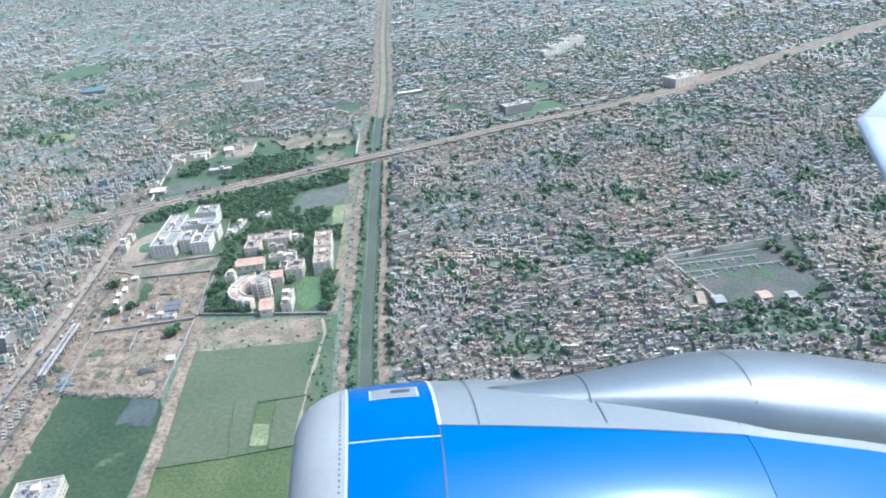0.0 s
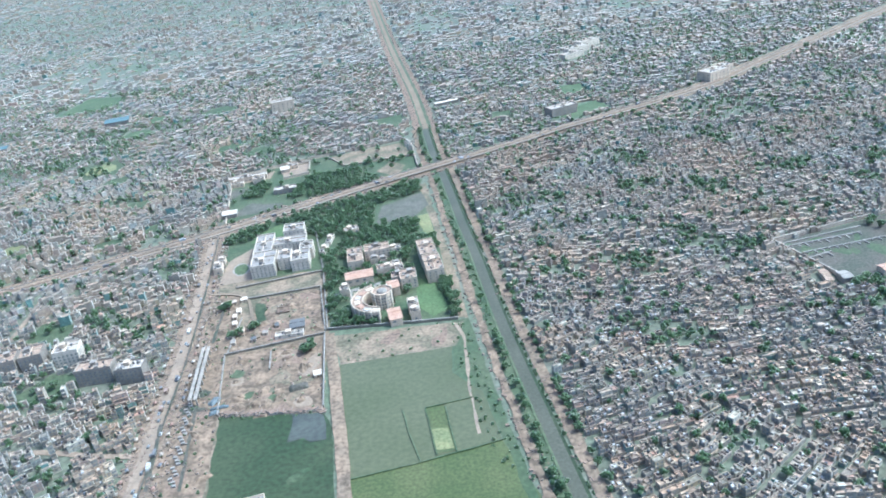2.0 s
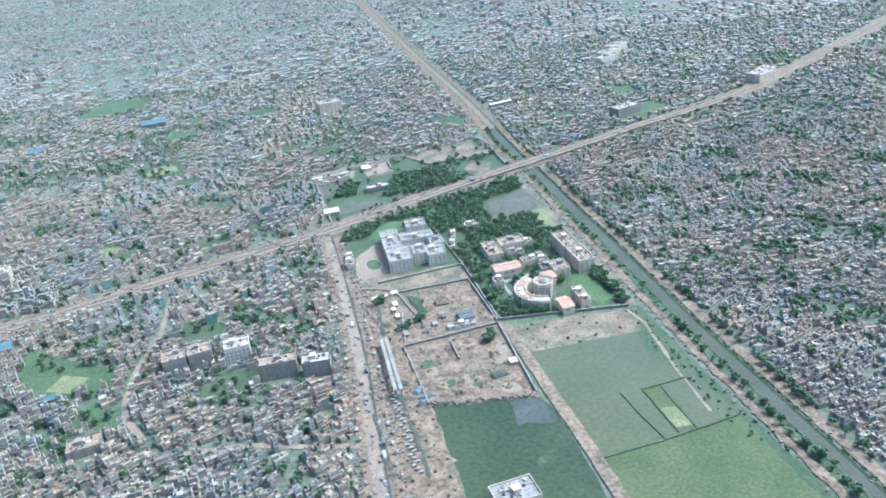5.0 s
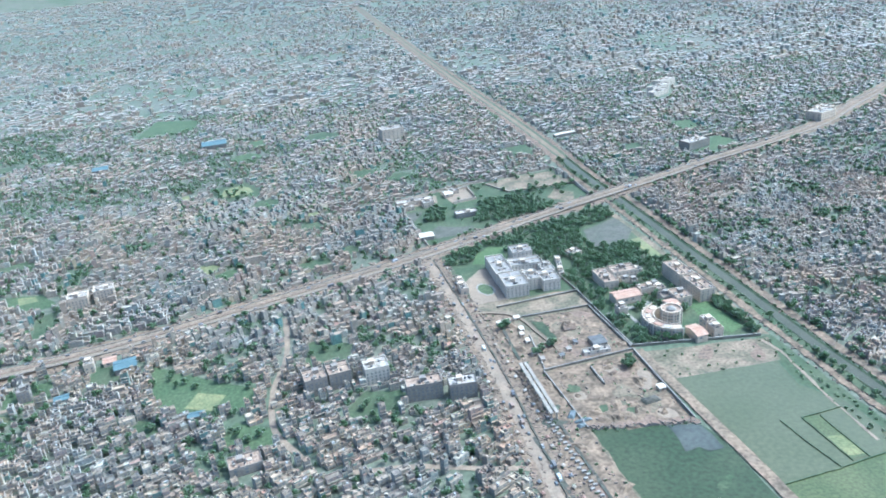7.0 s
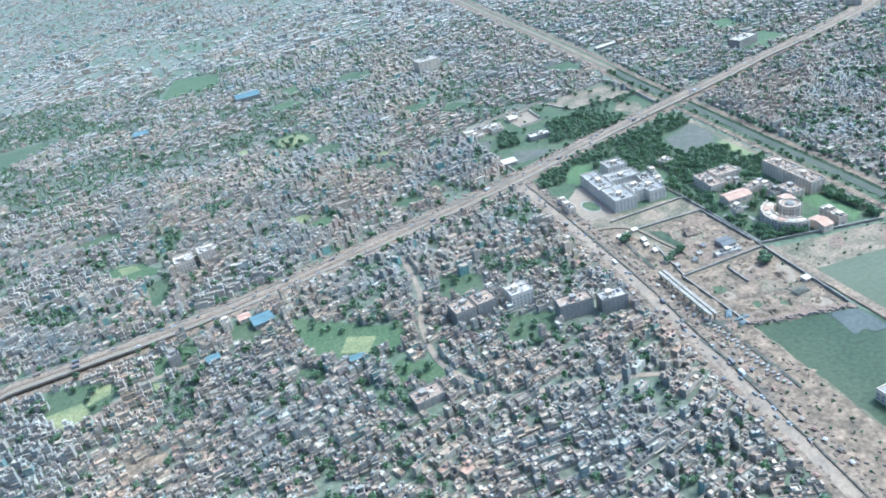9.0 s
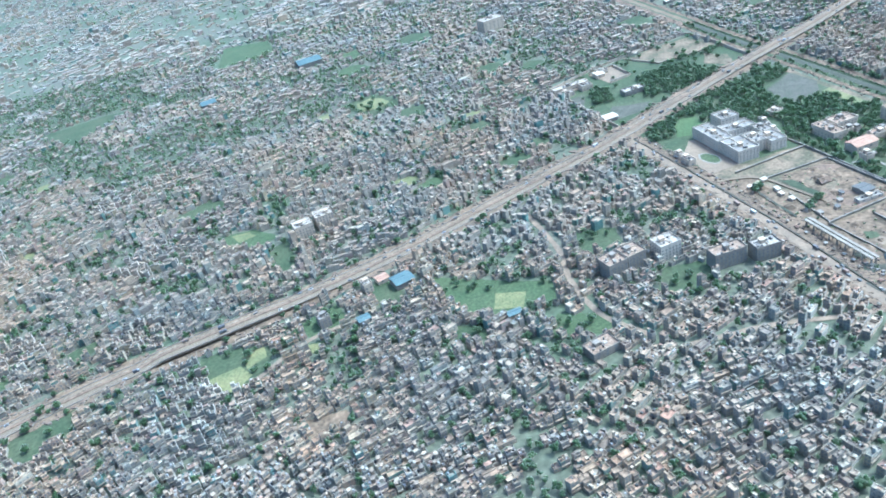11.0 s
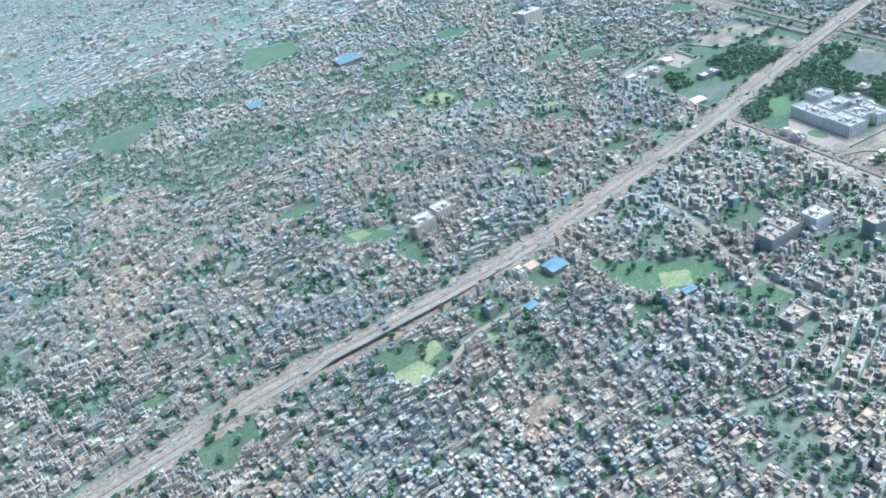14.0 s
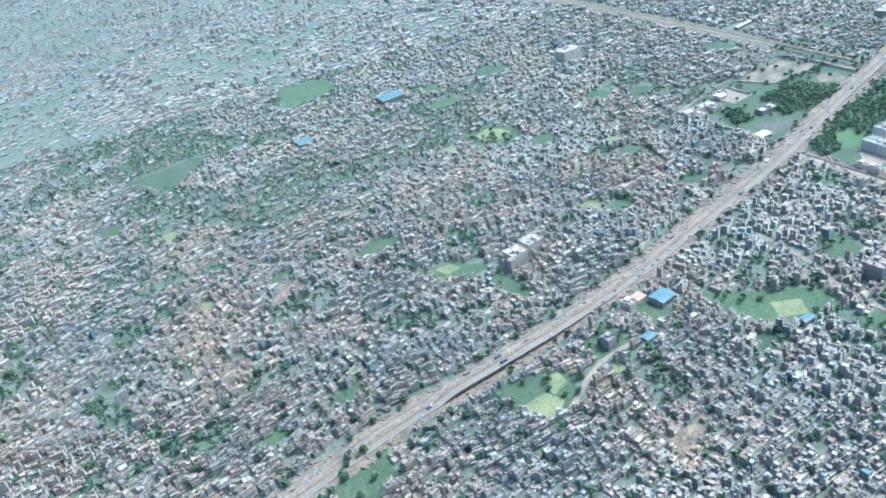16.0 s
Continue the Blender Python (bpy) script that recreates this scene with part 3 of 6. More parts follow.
def wall_run(pts, h, t, material, label):
    """A compound wall along a line, with piers."""
    w = base("wall_compound", Matrix(), label, "compound wall", kind="structure")
    line = smooth_line(pts, 4) if len(pts) > 2 else np.array([np.array(pts[0]) + (np.array(pts[1]) - np.array(pts[0])) * s for s in np.linspace(0, 1, 2 + int(math.dist(*pts) / 4))])
    part("wall_panel", strip(line, -t / 2, t / 2, h, h, h), material, w)
    part("coping", strip(line, -t / 2 - 0.08, t / 2 + 0.08, h + 0.14, h + 0.14, 0.16), M_line if material == M_cream else M_concrete, w)
    pm = mesh_of(boxes((-t / 2 - 0.08, t / 2 + 0.08, -t / 2 - 0.08, t / 2 + 0.08, 0, h + 0.3)), "pillar", material)
    for p in line[::2]:
        part("pillar", pm, None, w).matrix_world = pose(p[0], p[1], 0)


for pts, h in (([(-149, 317), (-84, 312)], 2.6), ([(-149, 317), (-159, 386)], 2.4), ([(-159, 386), (-173, 456)], 2.0), ([(-198, 305), (-150, 314)], 2.4), ([(-150, 313), (-144, 254)], 2.4), ([(-158, 364), (-150, 316)], 2.4), ([(-208, 376), (-158, 385)], 2.0), ([(-198, 361), (-158, 365)], 2.0), ([(-175, 303), (-173, 288)], 1.8), ([(-198, 305), (-190, 257)], 1.8), ([(-197, 340), (-197, 306)], 1.6)):
    wall_run(pts, h * 0.55, 0.42, M_brick, "dark weathered brick compound wall")
for pts, h in (([(-255, 576), (-205, 599), (-150, 613), (-114, 621), (-103, 546)], 2.2), ([(85, 350), (155, 367)], 2.2), ([(85, 350), (100, 302)], 2.2), ([(-238, 478), (-255, 576)], 1.8), ([(-217, 587), (-194, 594)], 2.0), ([(-194, 594), (-191, 565)], 2.0), ([(-191, 565), (-210, 559)], 2.0), ([(-180, 602), (-163, 573)], 1.2), ([(-163, 573), (-105, 578)], 1.0)):
    wall_run(pts, h, 0.6, M_cream, "pale rendered compound wall")


# ---- buildings that stand out ----
pane_cache = {}


def pane_mesh(w, h):
    key = (round(w, 1), round(h, 1))
    if key not in pane_cache:
        pane_cache[key] = mesh_of(boxes((-w / 2, w / 2, -0.06, 0.05, 0, h)), "window", M_pane)
    return pane_cache[key]


def shell(w, d, h, x=0.0, y=0.0, rim=0.22, drop=0.8):
    """Walls with a raised rim round a sunk roof; the roof is left out."""
    bm = bmesh.new()
    hw, hd = w / 2, d / 2
    rings = [[bm.verts.new((x + sx * a, y + sy * b, z)) for sx, sy in ((-1, -1), (1, -1), (1, 1), (-1, 1))] for a, b, z in ((hw, hd, 0), (hw, hd, h), (hw - rim, hd - rim, h), (hw - rim, hd - rim, h - drop))]
    for r, s in zip(rings, rings[1:]):
        for i in range(4):
            bm.faces.new((r[i], r[(i + 1) % 4], s[(i + 1) % 4], s[i]))
    return bm


def block(parent, x, y, w, d, h, material, storey=2.4, bay=4.2, pane=(1.25, 1.0), sides="SWE", name="wing", top=M_slab):
    """A flat-roofed block of a building: walls with a rim, sunk roof, sill bands and single windows."""
    b = part(name, shell(w, d, h, x, y), material, parent)
    part("roof", boxes((x - w / 2 + 0.22, x + w / 2 - 0.22, y - d / 2 + 0.22, y + d / 2 - 0.22, h - 1.1, h - 0.8)), top, b, "pale cement roof")
    for k in range(max(1, int((h - 1.0) / storey))):
        z = k * storey + 0.9
        for side, ln, px, py, rot in (("S", w, x, y - d / 2, 0), ("N", w, x, y + d / 2, 180), ("W", d, x - w / 2, y, -90), ("E", d, x + w / 2, y, 90)):
            if side not in sides:
                continue
            n = max(1, int(ln / bay))
            for i in range(n):
                u = (i + 0.5) / n * ln - ln / 2
                o = part("window", pane_mesh(*pane), None, b)
                o.matrix_parent_inverse = Matrix()
                o.matrix_basis = pose(px, py, z, 0, 0, rot) @ pose(u, 0, 0)
    return b


def clutter(parent, x, y, w, d, z, seed, n=3):
    """Stair head, tanks, low partition walls and machine boxes on a roof."""
    r = random.Random(seed)
    a, b = x + r.uniform(-0.2, 0.2) * w, y + r.uniform(-0.2, 0.2) * d
    part("stair_head", boxes((a - 1.3, a + 1.3, b - 1.1, b + 1.3, z, z + 2.0), (a - 1.5, a + 1.5, b - 1.3, b + 1.5, z + 2.0, z + 2.2)), r.choice((M_cream, M_grey)), parent)
    for _ in range(n):
        a, b = x + r.uniform(-0.38, 0.38) * w, y + r.uniform(-0.38, 0.38) * d
        bm = bmesh.new()
        bmesh.ops.create_cone(bm, cap_ends=True, segments=8, radius1=0.5, radius2=0.42, depth=1.0, matrix=Matrix.Translation((a, b, z + 0.5)))
        part("water_tank", bm, M_tank, parent)
    for _ in range(n):
        a, b = x + r.uniform(-0.36, 0.36) * w, y + r.uniform(-0.36, 0.36) * d
        u, v = r.uniform(0.3, 0.9), r.uniform(0.3, 0.9)
        part("machine_box", boxes((a - u, a + u, b - v, b + v, z, z + r.uniform(0.4, 1.0))), r.choice((M_concrete, M_slab, M_grey)), parent)
    if w > 9:
        part("partition", boxes((x - 0.1, x + 0.1, y - d / 2 + 0.3, y + d / 2 - 0.3, z, z + 0.55)), M_cream, parent)
    if d > 9:
        part("partition", boxes((x - w / 2 + 0.3, x + w / 2 - 0.3, y + 0.13 * d - 0.1, y + 0.13 * d + 0.1, z, z + 0.55)), M_cream, parent)


def building(name, cx, cy, rot, blocks, material, label, category, seed=1, top=M_slab, sides="SWE", storey=2.4, bay=4.2, pane=(1.25, 1.0), group=""):
    ob = base(name, pose(cx, cy, 0, 0, 0, rot), label, category, group)
    for x, y, w, d, h in blocks:
        b = block(ob, x, y, w, d, h, material, storey, bay, pane, sides, top=top)
        clutter(b, x, y, w, d, h - 0.8, seed + int(x), 4)
        SPARE.append((cx + x * math.cos(radians(rot)) - y * math.sin(radians(rot)), cy + x * math.sin(radians(rot)) + y * math.cos(radians(rot)), 0.6 * max(w, d)))
    return ob


building("institute_building", -186, 414, 5, [(-10, -17, 14, 20, 8.2), (11.5, -18, 10.5, 15, 7.4), (2.2, -14, 8, 14, 7.8), (-12, 7, 11, 28, 7.7), (4, 6, 20, 11, 7.9), (6, 21, 13, 12, 9.8), (14.5, -5, 8, 12, 7.2)], M_white, "large white multi-storey institute with stepped flat-roofed wings", "institute", 3, bay=2.2, storey=1.65, pane=(0.75, 0.8), top=M_palecement)
building("annex", -224, 402, 8, [(0, 0, 5, 9, 4.5), (1, 11, 4, 7, 3.6)], M_cream, "low cream annex beside the institute forecourt", "annex", 8)
building("academic_block", -140, 390, 6, [(0, 0, 9, 19, 6), (13, 5, 15, 10, 6.4)], M_cream, "cream two-winged academic block among trees", "school building", 4, top=M_pinkroof, bay=2.4, storey=1.7, pane=(0.8, 0.85))
building("hostel_block", -96.5, 373, 8, [(0, 10.5, 9.5, 20, 8.6), (0.5, -10, 9.5, 20, 8.2)], M_cream, "long cream hostel block beside the canal track", "hostel", 5, top=M_pinkroof, bay=2.4, storey=1.7, pane=(0.8, 0.85))
building("lecture_block", -108.5, 356, 6, [(0, 0, 9, 12, 6.6), (-6, 5, 6, 7, 4.8)], M_cream, "stepped cream lecture block in the campus", "school building", 6, top=M_pinkroof, bay=2.4, storey=1.7, pane=(0.8, 0.85))
building("staff_house", -105.5, 323, 6, [(0, 3, 5.5, 7, 6.2), (0.3, -4, 5, 7, 5.6)], M_cream, "cream staff house beside the sports lawn", "house", 7, bay=2.8)
building("canteen", -122, 372, 10, [(0, 0, 9, 6, 5), (7, 3, 6, 6, 4)], M_cream, "low cream canteen among campus trees", "canteen", 22, top=M_pinkroof)

building("pavilion", -118, 401, 8, [(0, 0, 8, 5, 2.6)], M_white, "low pale pavilion among campus trees", "pavilion", 41, bay=3, top=M_palecement)
building("staff_house", -129, 388, 8, [(0, 0, 5, 5, 3.6), (5, -2, 4, 4, 2.8)], M_cream, "small stepped cream house among campus trees", "house", 42, top=M_pinkroof, bay=2.4, storey=1.7, pane=(0.8, 0.85))
building("staff_house", -114, 371, 6, [(0, 0, 5, 6, 4.2), (-4, 3, 4, 4, 3)], M_cream, "cream house with a pinkish roof in the campus", "house", 43, top=M_pinkroof, bay=2.4, storey=1.7, pane=(0.8, 0.85))
building("service_range", -160.5, 420, -6, [(0, -7, 3.2, 12, 2.4), (0.6, 7, 3.2, 12, 2.4)], M_white, "long low white service range beside a lane", "service building", 44, bay=3, top=M_palecement)
building("store_house", -146.5, 436, 20, [(0, 0, 9, 6, 3.4)], M_cream, "low cream store house under trees", "store", 45, bay=3)
building("guard_house", -143, 352, 6, [(0, 0, 5, 6, 5)], M_cream, "small cream house under campus trees", "house", 24)
building("site_hut", -168, 316.5, 4, [(0, 0, 14, 4, 2.2)], M_white, "low white-roofed site hut on bare earth", "hut", 9)
building("farm_building", -165, 194, 12, [(0, 0, 16, 11, 5.5)], M_cream, "pale framed building by the weedy pond", "building", 10, bay=2, storey=1.8, pane=(1.2, 1.0), top=M_palecement)
building("apartment_block", -304, 316, 14, [(-5, 0, 11, 11, 9.6), (7, 1, 11, 11, 9.2)], M_grey, "grey apartment block with brown roof clutter", "apartment block", 11, top=M_pinkroof, storey=1.75, bay=2.0, pane=(0.85, 0.9))
building("apartment_block", -257, 298, 4, [(0, 0, 17, 8, 9)], M_grey, "long grey apartment block beside a green lot", "apartment block", 12, top=M_pinkroof, storey=1.75, bay=2.0, pane=(0.85, 0.9))
building("apartment_block", -239, 295, 2, [(0, 0, 13, 8, 8.6)], M_grey, "grey apartment block near the market road", "apartment block", 13, storey=1.75, bay=2.0, pane=(0.85, 0.9))
building("apartment_block", -279, 318, 10, [(0, 0, 12, 10, 9.5)], M_white, "white apartment block beside a green lot", "apartment block", 14, storey=1.75, bay=2.0, pane=(0.85, 0.9))
building("apartment_block", -455, 447, 14, [(-8, 0, 12, 11, 9.5), (7, 3, 12, 11, 9.8)], M_cream, "pair of cream apartment slabs above low houses", "apartment block", 15, storey=1.75, bay=2.0, pane=(0.85, 0.9))
building("school", -240, 566, 9, [(0, 3, 30, 7, 4.2), (-8, -8, 10, 6, 3.6), (9, -6, 9, 8, 4.6)], M_cream, "long low cream school ranges by the orchard", "school", 16, bay=3)
building("school", -207, 585, 10, [(0, 0, 9, 6, 3.6)], M_cream, "small cream school block in a walled court", "school", 31, bay=3)
building("apartment_block", -456, 340, 18, [(0, 0, 6, 6, 6.8)], M_grey, "narrow grey apartment block beside a side street", "apartment block", 33, storey=1.75, bay=2.0, pane=(0.85, 0.9))
building("apartment_block", -431, 362, 18, [(0, 0, 5, 7, 6)], M_cream, "narrow cream house block near the blue shed", "apartment block", 34, storey=1.75, bay=2.0, pane=(0.85, 0.9))
building("school_annex", -204, 530, 5, [(0, 0, 17, 8, 4)], M_grey, "low grey school annex beside tall trees", "school", 26, bay=3)
building("school_house", -248, 508, 14, [(0, 0, 8, 7, 4)], M_white, "small white house by the highway verge", "house", 27, bay=3)
building("office_block", -248, 790, 15, [(0, 0, 24, 16, 12)], M_cream, "cream office block far among low houses", "office", 17)
building("depot", 92, 890, 35, [(-30, -14, 30, 10, 6), (-8, 0, 34, 9, 7), (22, 12, 32, 12, 8)], M_white, "white-roofed depot sheds far off", "depot", 18, bay=6)
building("factory", 176, 690, 30, [(0, 0, 26, 16, 9), (24, 10, 18, 12, 7)], M_cream, "cream factory blocks beside the highway", "factory", 19, bay=5)
building("factory", 24, 640, 24, [(0, 0, 26, 13, 8)], M_grey, "dark grey factory beside the highway", "factory", 20, bay=5)
building("house_block", -336, 262, 16, [(0, 0, 14, 9, 4.6)], M_grey, "broad grey house with a flat roof", "house", 21, top=M_pinkroof, storey=1.75)


def gabled(name, cx, cy, w, d, h, rise, rot, m_roof, m_wall, label, category):
    """A shed with a pitched sheet roof that overhangs its walls."""
    ob = base(name, pose(cx, cy, 0, 0, 0, rot), label, category)
    part("body", boxes((-w / 2, w / 2, -d / 2, d / 2, 0, h)), m_wall, ob)
    bm = bmesh.new()
    a, b = w / 2 + 0.4, d / 2 + 0.4
    top = [bm.verts.new(p) for p in ((-a, -b, h), (a, -b, h), (a, 0, h + rise), (-a, 0, h + rise), (a, b, h), (-a, b, h))]
    low = [bm.verts.new(v.co - Vector((0, 0, 0.15))) for v in top]
    for q in ((0, 1, 2, 3), (3, 2, 4, 5)):
        bm.faces.new([top[i] for i in q])
        bm.faces.new([low[i] for i in reversed(q)])
    for i, j in ((0, 1), (1, 2), (2, 4), (4, 5), (5, 3), (3, 0)):
        bm.faces.new((top[j], top[i], low[i], low[j]))
    part("roof", bm, m_roof, ob)
    part("ridge_cap", boxes((-a, a, -0.25, 0.25, h + rise - 0.05, h + rise + 0.1)), m_roof, ob)
    for s in (-1, 1):
        for i in range(int(w // 4)):
            part("window", pane_mesh(1.6, 1.0), None, ob).matrix_basis = pose(-w / 2 + 2 + 4 * i, s * (d / 2), h * 0.5, 0, 0, 0 if s < 0 else 180)
    for sx in (-w / 2, w / 2):
        gab = bmesh.new()
        gab.faces.new([gab.verts.new(p) for p in ((sx, -d / 2, h - 0.1), (sx, d / 2, h - 0.1), (sx, 0, h + rise - 0.1))])
        part("gable", gab, m_wall, ob)
    SPARE.append((cx, cy, 0.62 * max(w, d)))
    return ob


gabled("red_shed", -422, 367, 6.5, 6, 2.6, 0.5, 18, M_redroof, M_cream, "small red-roofed shed by the highway", "shed")
gabled("blue_shed", -411.5, 359, 11, 10, 3.6, 0.9, 18, M_blue, M_grey, "shed with a bright blue sheet roof near the highway", "shed")
gabled("blue_shed", -436, 334, 6.5, 5, 2.4, 0.6, 18, M_blue, M_grey, "small blue-roofed shed beside a side street", "shed")
gabled("blue_shed", -364, 303, 7, 4, 3, 0.7, 8, M_blue, M_cream, "small shed with a bright blue sheet roof", "shed")
gabled("blue_shed", -443, 832, 26, 22, 5, 2, 12, M_blue, M_grey, "large blue-roofed shed far off", "shed")
gabled("blue_shed", -549, 775, 15, 16, 4, 1.4, 15, M_blue, M_grey, "blue-roofed shed far off among houses", "shed")
gabled("white_shed", -212, 579, 7, 8, 3.4, 0.7, 10, M_white, M_cream, "white-roofed shed in a walled court", "shed")
gabled("white_shed", -238, 493, 10, 8, 3.2, 0.7, 8, M_white, M_grey, "white-roofed shed at the edge of a green compound", "shed")
gabled("red_roofed_hall", -136, 366, 15, 9, 4.6, 1.4, 8, M_redroof, M_cream, "hall with a salmon-red roof in the campus", "hall")
gabled("red_roofed_hall", -115, 318.5, 6, 11, 4.2, 1.2, 10, M_redroof, M_cream, "hall with a salmon-red roof beside the round building", "hall")
gabled("red_roofed_hall", -116.5, 347.5, 6, 8, 5.5, 1.0, 10, M_redroof, M_cream, "small salmon-roofed hall in the campus", "hall")
gabled("red_shed", 120, 306, 5, 6, 2.6, 0.6, 10, M_redroof, M_cream, "small red-roofed shed in a yard", "shed")



gabled("site_store", -165, 324.5, 7, 8, 2.4, 0.5, 8, M_slate, M_grey, "dark slate-grey store behind the site hut", "store")
gabled("site_store", -175, 343, 6, 5, 1.0, 1.6, 4, M_earth, M_brick, "low brown pitched shelter on bare earth", "shelter")
gabled("cream_shed", 92, 307, 3, 11, 2.0, 0.5, -6, M_pinkroof, M_cream, "long narrow cream shed along a yard", "shed")
gabled("pale_shed", 99, 303.5, 4.6, 6.5, 3, 0.6, 6, M_concrete, M_grey, "pale-roofed shed in a yard", "shed")
gabled("white_shed", 132, 305, 4, 5, 2.6, 0.5, 8, M_concrete, M_grey, "small white-roofed shed in a weedy yard", "shed")
gabled("long_shed", -75, 726, 24, 4, 3, 0.8, 18, M_white, M_grey, "long white-roofed shed far among houses", "shed")


def ring_building(cx, cy, r0, r1, h, a0, a1, label):
    """A curved range round a court, with windows on its outer face."""
    ob = base("round_building", pose(cx, cy, 0), label, "school building")
    n = 22
    bm, rf = bmesh.new(), bmesh.new()
    ang = [radians(a0 + (a1 - a0) * i / n) for i in range(n + 1)]
    prof = ((r1, 0), (r1, h), (r1 - 0.4, h), (r1 - 0.4, h - 0.8), (r0 + 0.4, h - 0.8), (r0 + 0.4, h), (r0, h), (r0, 0))
    rows = [[bm.verts.new((math.cos(a) * r, math.sin(a) * r, z)) for r, z in prof] for a in ang]
    for p, q in zip(rows, rows[1:]):
        for k in range(7):
            if k != 3:
                bm.faces.new((p[k], q[k], q[k + 1], p[k + 1]))
    for row in (rows[0], rows[-1]):
        bm.faces.new([row[i] for i in (0, 1, 2, 3, 4, 5, 6, 7)])
    bmesh.ops.recalc_face_normals(bm, faces=bm.faces[:])
    part("body", bm, M_cream, ob)
    rr = [[rf.verts.new((math.cos(a) * r, math.sin(a) * r, h - 0.8)) for r in (r1 - 0.4, r0 + 0.4)] for a in ang]
    for p, q in zip(rr, rr[1:]):
        rf.faces.new((p[0], q[0], q[1], p[1]))
    bmesh.ops.recalc_face_normals(rf, faces=rf.faces[:])
    part("roof", rf, M_pinkroof, ob, "pale pinkish cement roof")
    for k in range(int((h - 1) / 1.75)):
        for i in range(n):
            a = math.degrees((ang[i] + ang[i + 1]) / 2)
            part("window", pane_mesh(1.1, 0.85), None, ob).matrix_basis = pose(0, 0, 0.7 + 1.75 * k, 0, 0, a + 90) @ pose(0, -r1 * math.cos(radians((a1 - a0) / n / 2)), 0)
    for i in range(0, n + 1, 2):
        b2 = boxes((-0.3, 0.3, -0.5, 0.1, 0, h + 0.4))
        part("buttress", b2, M_white, ob).matrix_basis = pose(0, 0, 0, 0, 0, math.degrees(ang[i]) + 90) @ pose(0, -r1, 0)
    SPARE.append((cx, cy, r1 + 1))
    return ob


curved = ring_building(-122, 333, 9.5, 15.5, 6.6, 112, 268, "curved cream range with a pinkish roof round a court")
for i in range(7):
    part("roof_slab", boxes((-1.3, 1.3, -2.1, 2.1, 5.8, 6.3)), (M_cream, M_redroof, M_slab)[i % 3], curved).matrix_basis = pose(0, 0, 0, 0, 0, 122 + 23 * i) @ pose(12.4, 0, 0)
drum = ring_building(-121.5, 336, 1.6, 5.4, 8.8, 0, 360, "round cream tower with a low grey dome")
bm = bmesh.new()
bmesh.ops.create_uvsphere(bm, u_segments=16, v_segments=8, radius=2.7, matrix=Matrix.Translation((0, 0, 8.0)) @ Matrix.Diagonal((1, 1, 0.55, 1)))
part("dome", bm, M_concrete, drum, "grey low dome")

# small cabins, sheets and stacks on the building sites
def cabin(x, y, w, d, h, rot, m_roof, label):
    """A site cabin: body, slightly sloping sheet roof, door and window."""
    ob = base("site_cabin", pose(x, y, 0.1, 0, 0, rot), label, "cabin", "site cabins")
    part("body", boxes((-w / 2, w / 2, -d / 2, d / 2, 0, h)), M_cream, ob)
    bm = bmesh.new()
    for v in add_box(bm, -w / 2 - 0.15, w / 2 + 0.15, -d / 2 - 0.2, d / 2 + 0.2, h, h + 0.1, True):
        v.co.z += 0.12 * (v.co.y + d / 2)
    part("roof", bm, m_roof, ob)
    part("door", boxes((-0.3, 0.3, -d / 2 - 0.04, -d / 2 + 0.02, 0, 1.2)), M_bark, ob)
    part("window", pane_mesh(0.7, 0.5), None, ob).matrix_basis = pose(w * 0.32, -d / 2, 0.6)


for x_, y_, w_, d_, r_, m_ in ((-200, 360, 3.4, 2.2, 12, M_white), (-205, 358, 2.4, 1.8, 25, M_cream), (-210.5, 356.5, 2.6, 1.7, 20, M_white), (-200, 347, 2.2, 3.2, 8, M_white), (-201, 341.5, 2.0, 2.6, 8, M_cream), (-199.4, 334, 2.0, 2.8, 6, M_white), (-199, 321, 2.4, 2.0, 10, M_white), (-149.3, 278.5, 3.4, 3.0, 10, M_white), (-196, 315, 2.2, 2.6, 5, M_grey), (-194, 326, 2.0, 3.0, 5, M_cream), (-186, 316, 2.6, 2.0, 12, M_slate), (-181, 321, 2.4, 2.2, 5, M_grey), (-176, 327, 2.0, 2.6, 15, M_slate)):
    cabin(x_, y_, w_, d_, 1.5, r_, m_, "small site cabin with a sloping sheet roof on bare earth")


def sheet_heap(x, y, a, c, h, rot, material, name, label, category):
    """A cover thrown over a heap: a sagging sheet with folds, lying on the ground at its edge."""
    bm = bmesh.new()
    bmesh.ops.create_grid(bm, x_segments=14, y_segments=10, size=1)
    for v in bm.verts:
        d = max(abs(v.co.x), abs(v.co.y))
        n = noise.noise((v.co.x * 2.5 + x, v.co.y * 2.5 + y, 0.3))
        v.co = Vector((v.co.x * a * (1 + 0.14 * n), v.co.y * c * (1 + 0.14 * n), max(0.0, (1 - d ** 3) * h * (1 + 0.5 * n))))
    for f in bm.faces:
        f.smooth = True
    ob = tagged(new(name, mesh_of(bm, name, material)), label, category)
    ob.matrix_world = pose(x, y, 0.3, 0, 0, rot)


M_tarp = mat("blue_tarpaulin", (0.085, 0.10, 0.104), (0.12, 0.135, 0.138), 0.5, 3, 0.6, 0.2, contrast=0.25)
for x_, y_, a_, c_, h_, r_ in ((-194, 268, 3.0, 1.6, 1.2, 60), (-190.5, 262.8, 4.0, 0.9, 0.9, 8), (-192, 259.5, 2.2, 1.2, 1.0, 20)):
    sheet_heap(x_, y_, a_, c_, h_, r_, M_tarp, "tarpaulin", "crumpled blue-grey tarpaulin over stored goods", "tarpaulin")
